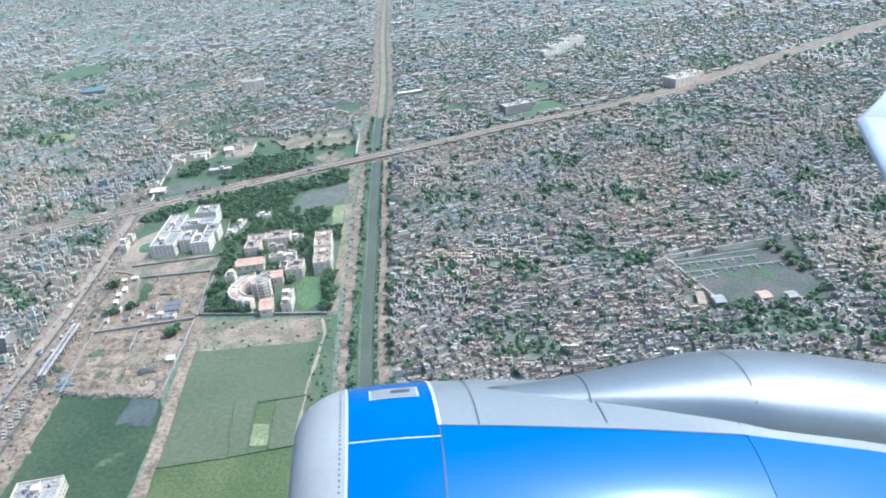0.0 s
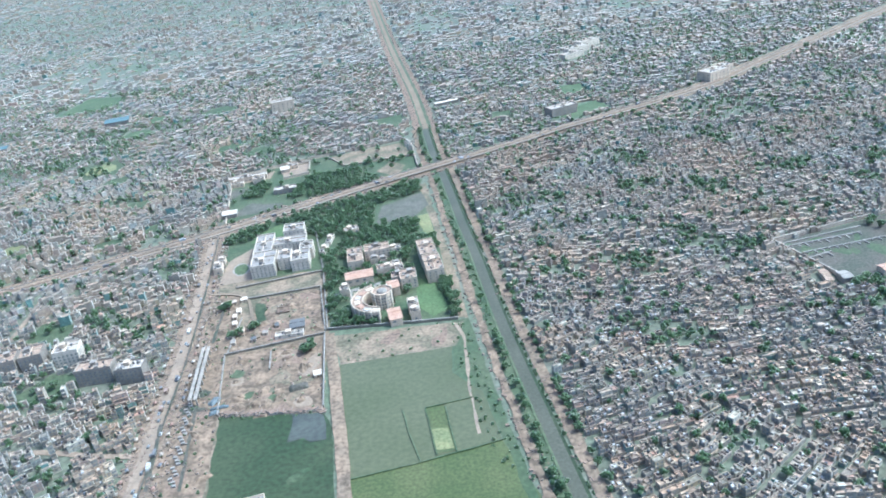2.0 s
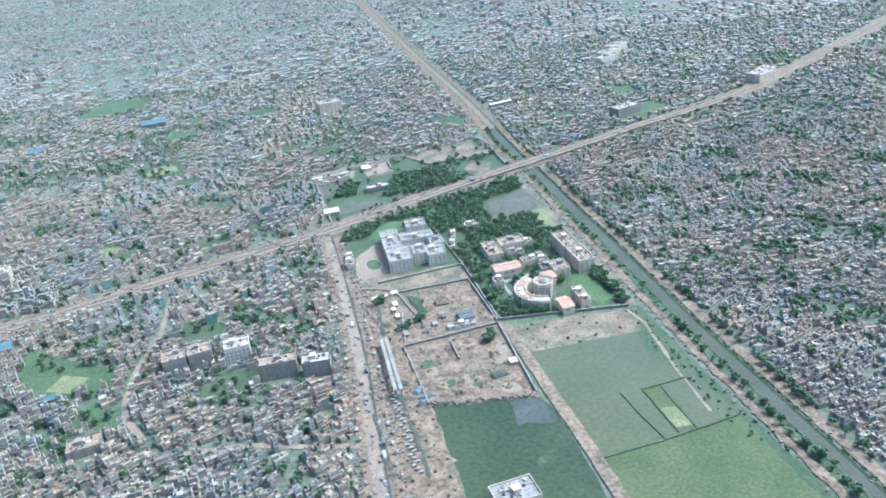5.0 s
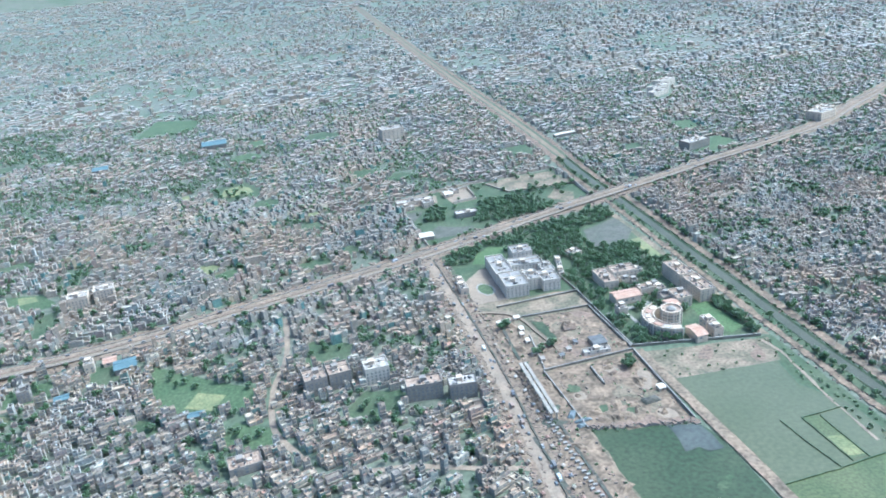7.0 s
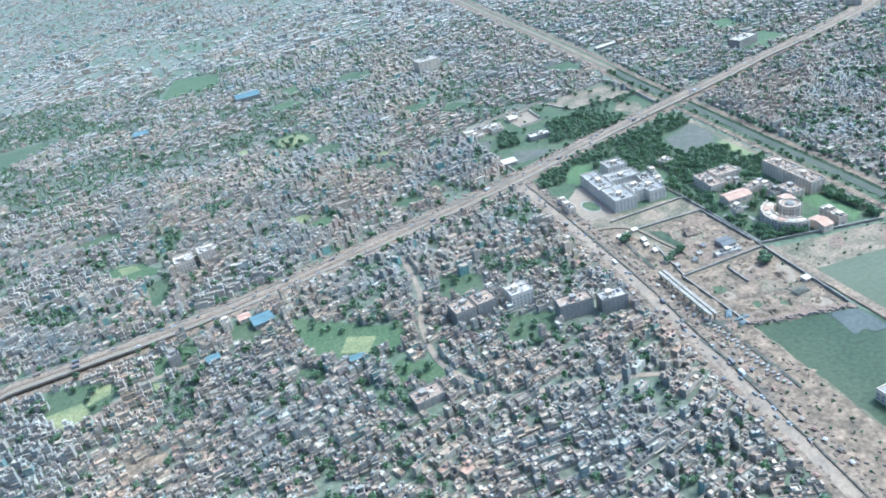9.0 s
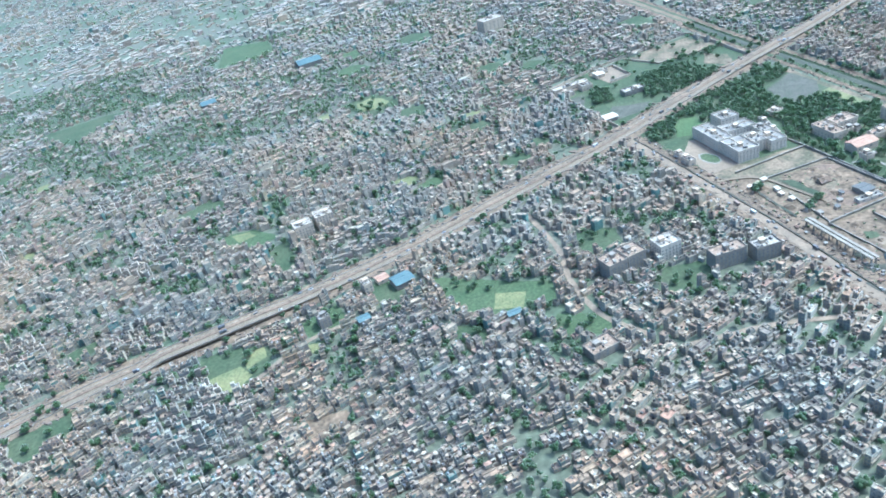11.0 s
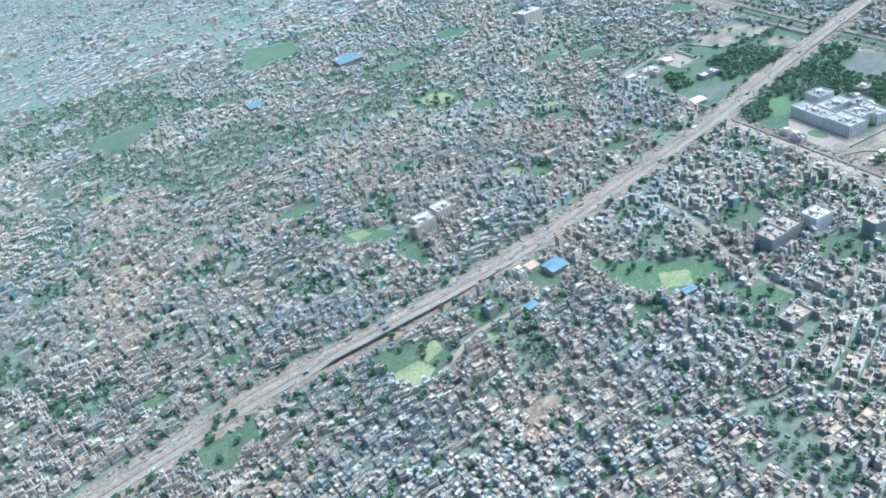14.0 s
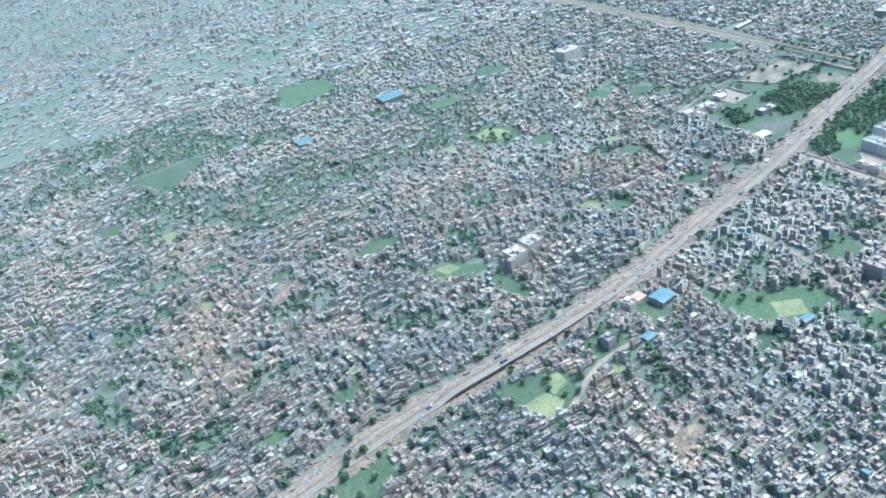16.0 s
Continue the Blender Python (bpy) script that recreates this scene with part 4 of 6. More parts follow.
sheet_heap(-157, 271, 4.2, 2.4, 1.3, 12, M_yard, "soil_mound", "dark grey heap of soil on a sandy plot", "soil mound")
sheet_heap(-166, 296, 2.6, 1.1, 0.9, 30, M_earth, "soil_mound", "narrow brown heap of soil on a sandy plot", "soil mound")
for p_, q_, w_ in (((-201.2, 263.3), (-193.7, 212.9), 0.7), ((-214, 256), (-207.3, 215), 0.9), ((-209.6, 352), (-207.2, 318), 0.8)):
    ln_ = np.array([np.array(p_) + (np.array(q_) - np.array(p_)) * f_ for f_ in np.linspace(0, 1, 16)])
    tagged(new("trench", mesh_of(strip(ln_, -w_, w_, 0.56, 0.56, jitter=0.25, seed=int(w_ * 10)), "trench", M_yard)), "dark open trench along the road works", "trench", kind="structure")
for i_ in range(26):
    f_ = i_ / 25
    x_, y_ = -205 + 7.4 * f_ + 1.1 * math.sin(i_ * 2.1), 268 - 52 * f_
    ob = base("block_stack", pose(x_, y_, 0.2, 0, 0, 8 + 9 * math.sin(i_ * 1.7)), "stack of pale concrete blocks beside the road works", "block stack", "block stacks")
    for j_ in range(2):
        part("block", boxes((-0.9 + 0.1 * j_, 0.9 - 0.1 * j_, -0.5, 0.5, 0.42 * j_, 0.42 * j_ + 0.4)), M_concrete, ob)

# the long white station roof over the road works
st = base("station_canopy", pose(-204.5, 287.5, 0, 0, 0, 6.5), "long white canopy roof over unfinished station works", "canopy")
for dx in (-1.5, 0.9):
    part("roof", boxes((dx - 0.75, dx + 0.75, -22, 22, 4.0, 4.2)), M_line, st)
    part("valley", boxes((dx - 1.0, dx - 0.76, -22, 22, 3.7, 4.1)), M_brick, st)
for i in range(9):
    for dx in (-1.5, 0.9):
        part("column", boxes((dx - 0.3, dx + 0.3, -21 + 5.2 * i, -20.4 + 5.2 * i, 0, 4.0)), M_concrete, st)
SPARE.append((-204, 287, 10))


# ---- lots of the dense city ----
def lots(x0, x1, y0, y1, cell, seed, wr, dr, alley, step_lane, turn):
    """House lots in patches of rows, each patch with a heading of its own: x, y, heading, width, depth."""
    rng = np.random.default_rng(seed)
    seeds, rows_ = [], []
    for gx in np.arange(x0, x1, cell):
        for gy in np.arange(y0, y1, cell):
            seeds.append((gx + rng.uniform(0.1, 0.9) * cell, gy + rng.uniform(0.1, 0.9) * cell))
    seeds = np.array(seeds)
    out = []
    for k, (sx, sy) in enumerate(seeds):
        ang = turn(sx, sy) + rng.normal(0, radians(13 if sx > -60 else 9))
        c, s = math.cos(ang), math.sin(ang)
        v, row, reach = -cell * 1.05, 0, cell * 1.05
        while v < reach:
            d = rng.uniform(*dr)
            u = -reach + rng.uniform(0, 5)
            while u < reach:
                w = rng.uniform(*wr) * (rng.uniform(1.5, 2.4) if rng.random() < 0.12 else 1.0)
                dd = d * rng.uniform(0.72, 1.0)
                a, b = u + w / 2, v + dd / 2
                out.append((sx + a * c - b * s, sy + a * s + b * c, ang + rng.normal(0, 0.035), w * rng.uniform(0.94, 1.0), dd, k))
                u += w + (rng.uniform(0.3, 1.8) if rng.random() < 0.25 else 0.0) + (2.6 if rng.random() < 0.05 else 0)
            v += d + (alley if row % 2 else 0.05)
            if row % step_lane == step_lane - 1:
                v += 1.2
            row += 1
    out = np.array(out)
    keep = (out[:, 0] > x0) & (out[:, 0] < x1) & (out[:, 1] > y0) & (out[:, 1] < y1)
    out = out[keep]
    own = np.empty(len(out), int)
    for i in range(0, len(out), 4000):
        q = out[i:i + 4000]
        own[i:i + 4000] = np.argmin((q[:, None, 0] - seeds[None, :, 0]) ** 2 + (q[:, None, 1] - seeds[None, :, 1]) ** 2, axis=1)
    out = out[own == out[:, 5].astype(int)]
    return out[:, :5]


def heading(x, y):
    """Streets follow the highway in the west, the canal in the east."""
    if x < -215:
        return radians(20 if y < 430 - 0.0 else 24)
    return radians(9 if y < 640 else 20)


QUAD = np.array([[0, 1, 5, 4], [1, 2, 6, 5], [2, 3, 7, 6], [3, 0, 4, 7], [4, 5, 6, 7]])
SIGN = np.array([[-1, -1], [1, -1], [1, 1], [-1, 1]], float)


class Heap:
    """Gathers many alike boxes and panels, each turned into its lot's place."""

    def __init__(self):
        self.v, self.f, self.m, self.n = [], [], [], 0

    def add(self, lot, local, faces, ids):
        c, s = np.cos(lot[:, 2])[:, None], np.sin(lot[:, 2])[:, None]
        w = np.stack([lot[:, 0:1] + local[..., 0] * c - local[..., 1] * s, lot[:, 1:2] + local[..., 0] * s + local[..., 1] * c, local[..., 2]], -1)
        n, k = w.shape[:2]
        self.v.append(w.reshape(-1, 3))
        self.f.append((faces[None] + (self.n + np.arange(n) * k)[:, None, None]).reshape(-1, 4))
        self.m.append(np.tile(ids, n))
        self.n += n * k

    def boxes(self, lot, x0, x1, y0, y1, z0, z1, side, top):
        b = np.broadcast_arrays(*[np.asarray(q, float) for q in (x0, x1, y0, y1, z0, z1, lot[:, 0])])
        loc = np.empty((len(lot), 8, 3))
        for i, (sx, sy) in enumerate(SIGN):
            for j, z in enumerate((4, 5)):
                loc[:, i + 4 * j, 0], loc[:, i + 4 * j, 1], loc[:, i + 4 * j, 2] = b[0] if sx < 0 else b[1], b[2] if sy < 0 else b[3], b[z]
        self.add(lot, loc, QUAD, np.array([side] * 4 + [top]))

    def panels(self, lot, xs, ys, z0, z1, mid):
        loc = np.stack([np.c_[xs[0], ys[0], z0], np.c_[xs[1], ys[1], z0], np.c_[xs[1], ys[1], z1], np.c_[xs[0], ys[0], z1]], 1)
        self.add(lot, loc, np.array([[0, 1, 2, 3]]), np.array([mid]))

    def shells(self, lot, w, d, h, rim, drop):
        loc = np.empty((len(lot), 16, 3))
        for j, (q, z) in enumerate(((0, 0 * h), (0, h), (rim, h), (rim, h - drop))):
            for i, (sx, sy) in enumerate(SIGN):
                loc[:, 4 * j + i, 0], loc[:, 4 * j + i, 1], loc[:, 4 * j + i, 2] = sx * (w / 2 - q), sy * (d / 2 - q), z
        f = [[4 * j + i, 4 * j + (i + 1) % 4, 4 * j + 4 + (i + 1) % 4, 4 * j + 4 + i] for j in range(3) for i in range(4)] + [[12, 13, 14, 15]]
        self.add(lot, loc, np.array(f), np.array([0] * 4 + [1] * 4 + [0] * 4 + [1]))

    def finish(self, name, label, category, mats):
        return joined(name, np.concatenate(self.v), np.concatenate(self.f), mats, np.concatenate(self.m), label, category)


HOUSE_MATS = [M_wall, M_roof, M_tank, M_pane]


def near_houses(name, lot, h, label, seed, full=True):
    """Flat-roofed houses with rims, stair heads, tanks, ledges and window openings."""
    rng = np.random.default_rng(seed)
    hp, n = Heap(), len(lot)
    w, d = lot[:, 3], lot[:, 4]
    hp.shells(lot, w, d, h, 0.22 if full else 0.16, rng.uniform(0.35, 0.8, n) * (1.0 if full else 0.5))
    sx, sy = rng.choice([-1, 1], n), rng.choice([-1, 1], n)
    k = rng.random(n) < np.where(lot[:, 0] > -60, 0.32, 0.55)
    bw, bd, bh = w * rng.uniform(0.25, 0.5, n), d * rng.uniform(0.25, 0.55, n), rng.uniform(0.9, 2.1, n)
    cx, cy = sx * (w / 2 - bw / 2 - 0.02), sy * (d / 2 - bd / 2 - 0.02)
    hp.boxes(lot[k], (cx - bw / 2)[k], (cx + bw / 2)[k], (cy - bd / 2)[k], (cy + bd / 2)[k], (h - 0.8)[k], (h + bh - 0.3)[k], 0, 1)
    k2 = rng.random(n) < 0.3
    ex, ey = -sx * w * 0.2, rng.uniform(-0.2, 0.2, n) * d
    hp.boxes(lot[k2], (ex - w * 0.24)[k2], (ex + w * 0.24)[k2], (ey - d * 0.2)[k2], (ey + d * 0.2)[k2], (h - 0.8)[k2], (h + 0.35)[k2], 0, 1)
    if not full:
        return hp.finish(name, label, "houses", HOUSE_MATS)
    for _ in range(2):
        k = rng.random(n) < 0.5
        tx, ty, r = rng.uniform(-0.36, 0.36, n) * w, rng.uniform(-0.36, 0.36, n) * d, rng.uniform(0.25, 0.5, n)
        hp.boxes(lot[k], (tx - r)[k], (tx + r)[k], (ty - r)[k], (ty + r)[k], (h - 0.8)[k], (h + 0.25)[k], 2, 2)
    storey = 1.75
    for s in range(5):
        k = h > (s + 1) * storey - 0.3
        if not k.any():
            break
        q = lot[k]
        hw, hd, z = w[k] / 2, d[k] / 2, s * storey
        if s:
            o = rng.uniform(0.25, 0.7, len(q)) * (rng.random(len(q)) < 0.6) + 0.06
            hp.boxes(q, -hw * 0.96, hw * 0.96, -hd - o, -hd + 0.02, z - 0.1, z + rng.uniform(0.0, 0.6, len(q)), 0, 1)
        z0, z1 = z + 0.75 + 0 * hw, z + 1.6 + 0 * hw
        for u in (-0.45, 0.42):
            hp.panels(q, (hw * u - 0.36, hw * u + 0.36), (-hd - 0.05, -hd - 0.05), z0, z1, 3)
            hp.panels(q, (-hw - 0.05, -hw - 0.05), (hd * u + 0.32, hd * u - 0.32), z0, z1, 3)
        hp.panels(q, (hw + 0.05, hw + 0.05), (0 * hw - 0.36, 0 * hw + 0.36), z0, z1, 3)
    return hp.finish(name, label, "houses", HOUSE_MATS)


def far_houses(name, lot, h, label):
    hp = Heap()
    w, d = lot[:, 3], lot[:, 4]
    hp.boxes(lot, -w / 2, w / 2, -d / 2, d / 2, 0 * h, h, 0, 1)
    k = np.random.default_rng(3).random(len(lot)) < 0.16
    hp.boxes(lot[k], -0.4 * w[k], 0.1 * w[k], -0.3 * d[k], 0.2 * d[k], h[k] - 0.1, h[k] + 1.6, 0, 1)
    return hp.finish(name, label, "houses", HOUSE_MATS)


OCT = np.array([[1, 0, 0], [-1, 0, 0], [0, 1, 0], [0, -1, 0], [0, 0, 1], [0, 0, -1]], float)
OCT_F = np.array([[0, 2, 4, 4], [2, 1, 4, 4], [1, 3, 4, 4], [3, 0, 4, 4], [2, 0, 5, 5], [1, 2, 5, 5], [3, 1, 5, 5], [0, 3, 5, 5]])[:, :3]


def grove(name, xy, height, label, seed, clumps=9, mid=0.62, spread=1.0):
    """Many trees: each a thin stem and a loose crown of leaf clumps."""
    rng = np.random.default_rng(seed)
    n = len(xy)
    r = height * rng.uniform(0.34, 0.5, n) * spread
    c = rng.normal(size=(n, clumps, 3))
    c /= np.linalg.norm(c, axis=2)[..., None]
    c *= rng.uniform(0.25, 0.85, (n, clumps, 1))
    cen = c * np.stack([r, r, height * 0.36], -1)[:, None]
    cen[..., 0] += xy[:, 0:1]
    cen[..., 1] += xy[:, 1:2]
    cen[..., 2] += (height * mid)[:, None]
    size = (r[:, None] * rng.uniform(0.3, 0.62, (n, clumps)) * min(1.0, (14 / clumps) ** 0.4))[..., None]
    th = rng.uniform(0, 6.28, (n, clumps, 1))
    o = OCT[None, None] * np.stack([size, size * rng.uniform(0.7, 1.2, size.shape), size * 0.75], -1)
    o = o + rng.normal(0, 0.14, o.shape) * size[..., None]
    v = np.stack([o[..., 0] * np.cos(th) - o[..., 1] * np.sin(th), o[..., 0] * np.sin(th) + o[..., 1] * np.cos(th), o[..., 2]], -1) + cen[:, :, None]
    verts = v.reshape(-1, 3)
    m = n * clumps
    faces = (OCT_F[None] + (np.arange(m) * 6)[:, None, None]).reshape(-1, 3)
    ids = np.zeros(len(faces), int)
    t = np.empty((n, 4, 3))
    for i, (a, b) in enumerate(((0.07, 0), (-0.04, 0.06), (-0.04, -0.06))):
        t[:, i] = np.c_[xy[:, 0] + a * r, xy[:, 1] + b * r, 0 * r]
    t[:, 3] = np.c_[xy, height * 0.7]
    base_i = len(verts)
    verts = np.concatenate([verts, t.reshape(-1, 3)])
    tf = (np.array([[0, 1, 3], [1, 2, 3], [2, 0, 3]])[None] + (base_i + np.arange(n) * 4)[:, None, None]).reshape(-1, 3)
    return joined(name, verts, np.concatenate([faces, tf]), [M_leaf, M_bark], np.concatenate([ids, np.ones(len(tf), int)]), label, "trees", smooth=True)


rng = np.random.default_rng(11)
# near city
A = np.concatenate([lots(-1000, -60, 110, 560, 46, 21, (1.9, 3.7), (2.4, 4.3), 1.0, 5, heading), lots(-60, 460, 110, 560, 40, 27, (1.5, 3.1), (1.9, 3.5), 0.8, 5, heading)])
A = A[(A[:, 0] > -0.8 * A[:, 1] - 560) & ~blocked(A[:, 0], A[:, 1], 1.0)]
green = soft_field(A[:, 0], A[:, 1], 0.03, 3.0)
east = A[:, 0] > -60
bare = (green > np.where(east, 0.31, 0.33)) & (rng.random(len(A)) < 0.85) | (rng.random(len(A)) < np.where(east, 0.14, 0.19))
TREE_SPOTS = A[bare][:, :2][rng.random(bare.sum()) < 0.6]
A, east, green = A[~bare], east[~bare], green[~bare]
tall = soft_field(A[:, 0], A[:, 1], 0.012, 9.0)
storeys = np.clip(np.round(rng.normal(np.where(east, 0.95, 1.62) + 0.45 * tall, np.where(east, 0.6, 0.9))), 1, 5)
A_H = storeys * 1.75 + rng.uniform(0.1, 0.8, len(A))
one = (A[:, 0] > -560) & (A[:, 0] < -236) & (A[:, 1] < 308) & (A[:, 1] > 214) & (A[:, 3] < 4.9)
order = np.flatnonzero(one)
order = order[np.argsort(A[order, 1] + 0.26 * A[order, 0])[:300]]
single = np.zeros(len(A), bool)
single[order] = True
for zone, seed, lab in (("west", 5, "dense flat-roofed houses in white, cream and grey plaster"), ("east", 6, "dense low flat-roofed houses packed along narrow alleys")):
    for band, full in (("near", True), ("back", False)):
        k = ~single & ((A[:, 0] < -60) == (zone == "west")) & ((A[:, 1] < 0.16 * -A[:, 0] + (310 if zone == "west" else 330)) == full)
        near_houses("houses_" + zone + "_" + band, A[k], A_H[k], lab, seed, full)
# the quarter behind, passed over
S = lots(-900, 420, -200, 112, 80, 25, (3.8, 7.4), (4.2, 7.8), 2.0, 4, heading)
S = S[~blocked(S[:, 0], S[:, 1], 1.0) & (rng.random(len(S)) < 0.86)]
far_houses("houses_south", S, np.random.default_rng(26).choice([2.4, 4.5, 6.6], len(S)), "dense flat-roofed houses south of the open fields")
# middle city
B = lots(-1500, 800, 560, 1000, 90, 22, (2.4, 4.4), (2.9, 5.0), 1.7, 4, heading)
B = B[(B[:, 0] > -0.8 * B[:, 1] - 480) & (B[:, 0] < 0.5 * B[:, 1] + 330) & ~blocked(B[:, 0], B[:, 1], 1.0)]
green = soft_field(B[:, 0], B[:, 1], 0.011, 5.0)
bare = (green > 0.12 + np.clip((B[:, 0] + 500) / 900, -0.1, 0.36)) & (rng.random(len(B)) < 0.7) | (rng.random(len(B)) < 0.25)
TREE_B = B[bare][:, :2][rng.random(bare.sum()) < 0.8]
B = B[~bare]
B = B[rng.random(len(B)) < np.clip(1.0 - (B[:, 1] - 700) / 900, 0.6, 1)]
B_H = np.clip(np.round(rng.normal(np.where(B[:, 0] > -90, 1.1, 1.6), 0.8)), 1, 5) * 1.4 + 0.3
plain = rng.random(len(B)) < (B[:, 1] - 600) / 330
near_houses("houses_middle", B[~plain], B_H[~plain], "dense flat-roofed houses beyond the highway", 7, full=False)
far_houses("houses_beyond", B[plain], B_H[plain], "dense pale houses well beyond the highway")
# far city
C = lots(-3000, 1700, 1000, 2400, 220, 23, (3.8, 7.2), (4.2, 7.8), 2.8, 4, heading)
C = C[(C[:, 0] > -1.0 * C[:, 1] - 500) & (C[:, 0] < 0.5 * C[:, 1] + 330) & ~blocked(C[:, 0], C[:, 1], 2.0)]
green = soft_field(C[:, 0], C[:, 1], 0.006, 7.0)
bare = (green > 0.06 + np.clip((C[:, 0] + 600) / 1200, -0.15, 0.34)) & (rng.random(len(C)) < 0.65) | (rng.random(len(C)) < 0.2)
TREE_C = C[bare][:, :2]
C = C[~bare]
C = C[rng.random(len(C)) < np.clip(0.8 - (C[:, 1] - 1000) / 2800, 0.35, 1)]
far_houses("houses_far", C, rng.uniform(0.9, 2.2, len(C)) + (rng.random(len(C)) < 0.12) * rng.uniform(2, 6, len(C)), "far pale houses fading into the city")
D = lots(-4300, 2400, 2400, 4300, 420, 24, (8, 17), (8, 17), 12, 3, heading)
D = D[(D[:, 0] > -1.0 * D[:, 1] - 900) & (D[:, 0] < 0.5 * D[:, 1] + 330)]
D = D[rng.random(len(D)) < 0.25]
far_houses("houses_horizon", D, rng.uniform(2, 6, len(D)), "faintest far blocks of the city")

# ---- trees ----
def scatter(poly, step, seed, jit=0.45):
    r = np.random.default_rng(seed)
    p = np.array(poly)
    gx, gy = np.meshgrid(np.arange(p[:, 0].min(), p[:, 0].max(), step), np.arange(p[:, 1].min(), p[:, 1].max(), step))
    q = np.c_[gx.ravel(), gy.ravel()] + r.uniform(-jit, jit, (gx.size, 2)) * step
    return q[in_poly(q[:, 0], q[:, 1], poly)]


def clear(q, pad=0.5):
    ok = np.ones(len(q), bool)
    for cx, cy, r in SPARE:
        ok &= (q[:, 0] - cx) ** 2 + (q[:, 1] - cy) ** 2 > (0.86 * r + pad) ** 2
    return q[ok]


LAWN = [(-108, 361), (-93, 363), (-85, 322), (-96, 314), (-105, 326)]
LAWN_N = [(-214, 438), (-207, 457), (-198, 466), (-188, 462), (-189, 446), (-203, 436)]
DRIVE = [(-152, 350), (-124, 358), (-124, 364), (-140, 360), (-152, 355)]
WALKWAY = [(-144, 356), (-136, 356), (-132, 324), (-138, 324)]
YPLOT = [(-106, 452), (-95, 453), (-91, 414), (-101, 412)]
PARK = [(-133, 476), (-100, 494), (-94, 466), (-104, 447), (-133, 440)]
campus_t = clear(scatter(AREAS["campus"], 3.7, 31), 2.2)
campus_t = campus_t[~in_poly(campus_t[:, 0], campus_t[:, 1], YPLOT) & ~in_poly(campus_t[:, 0], campus_t[:, 1], LAWN) & ~in_poly(campus_t[:, 0], campus_t[:, 1], PARK) & ~in_poly(campus_t[:, 0], campus_t[:, 1], DRIVE) & ~in_poly(campus_t[:, 0], campus_t[:, 1], WALKWAY)]
campus_t = np.concatenate([campus_t, clear(scatter([(-97, 364), (-88, 364), (-80, 316), (-90, 314), (-86, 324)], 2.7, 131), 0.5), clear(scatter([(-146, 323), (-128, 320), (-110, 319), (-110, 315.5), (-147, 318)], 2.5, 132), 0.2)])
inst_t = clear(scatter(AREAS["institute"], 4.4, 32))
inst_t = inst_t[~in_poly(inst_t[:, 0], inst_t[:, 1], LAWN_N) & (inst_t[:, 1] > 440) & ~near_line(inst_t[:, 0], inst_t[:, 1], HIGHWAY, 11)]
north_t = clear(np.concatenate([scatter([(-191, 558), (-146, 562), (-140, 540), (-128, 528), (-175, 510), (-200, 512)], 4.0, 33), scatter([(-230, 555), (-217, 549), (-220, 524), (-236, 526)], 3.4, 35), scatter([(-160, 572), (-112, 574), (-113, 568), (-158, 566)], 4, 38), scatter(AREAS["north"], 15, 36)]))
north_t = north_t[~in_poly(north_t[:, 0], north_t[:, 1], [(-229, 518), (-198, 508), (-213, 489), (-240, 488)])]
canal_n = side_dirs(CANAL)
r34 = np.random.default_rng(34)
cl = np.concatenate([(CANAL + canal_n * r34.uniform(4.4, 7.2, (len(CANAL), 1)))[r34.random(len(CANAL)) < np.where(CANAL[:, 1] < 300, 0.85, 0.3)], (CANAL + canal_n * r34.uniform(-10.9, -9.9, (len(CANAL), 1)))[r34.random(len(CANAL)) < 0.75]])
hedge = np.repeat(CANAL, 3, axis=0) + np.repeat(canal_n, 3, axis=0) * r34.uniform(-4.9, -3.9, (3 * len(CANAL), 1)) + r34.uniform(-3, 3, (3 * len(CANAL), 2)) * (0.05, 1)
berm = np.repeat(CANAL, 3, axis=0) + np.repeat(canal_n, 3, axis=0) * r34.uniform(3.8, 7.6, (3 * len(CANAL), 1)) + r34.uniform(-3, 3, (3 * len(CANAL), 2)) * (0.05, 1)
hedge = np.concatenate([hedge, berm])
hedge = hedge[~near_line(hedge[:, 0], hedge[:, 1], HIGHWAY, 9)]
cl = cl[~near_line(cl[:, 0], cl[:, 1], HIGHWAY, 9)]
hw_t = np.concatenate([HIGHWAY + hw_n * o + np.random.default_rng(37).normal(0, 1.2, HIGHWAY.shape) for o in (-10.5, 10.5)])
hw_t = hw_t[(np.random.default_rng(39).random(len(hw_t)) < 0.35) & (hw_t[:, 0] < 300)]
lots_t = np.concatenate([scatter(AREAS[k], 4.6, 40 + i) for i, k in enumerate(("g1", "g2", "g3", "g4", "g5", "g6", "g7", "g12", "g13", "g14", "g17", "g19", "g23"))])
yard_t = np.array([(-157, 302), (-156, 300), (-188, 328), (-209, 352), (-196, 322), (101, 297), (104, 298), (108, 296), (112, 295), (107, 300), (141, 357), (144, 352), (147, 345), (146, 338), (149, 332), (143, 360), (139, 302), (126, 299), (147, 310)], float)
lots_t = clear(lots_t[np.random.default_rng(44).random(len(lots_t)) < 0.12 + 0.6 * (soft_field(lots_t[:, 0], lots_t[:, 1], 0.08, 2.0) > 0.28)])
lots_t = lots_t[~in_poly(lots_t[:, 0], lots_t[:, 1], [(-374, 311), (-368, 328), (-350, 321), (-357, 306)]) & ~in_poly(lots_t[:, 0], lots_t[:, 1], [(-519, 321), (-500, 327), (-492, 316), (-501, 304), (-512, 306)])]


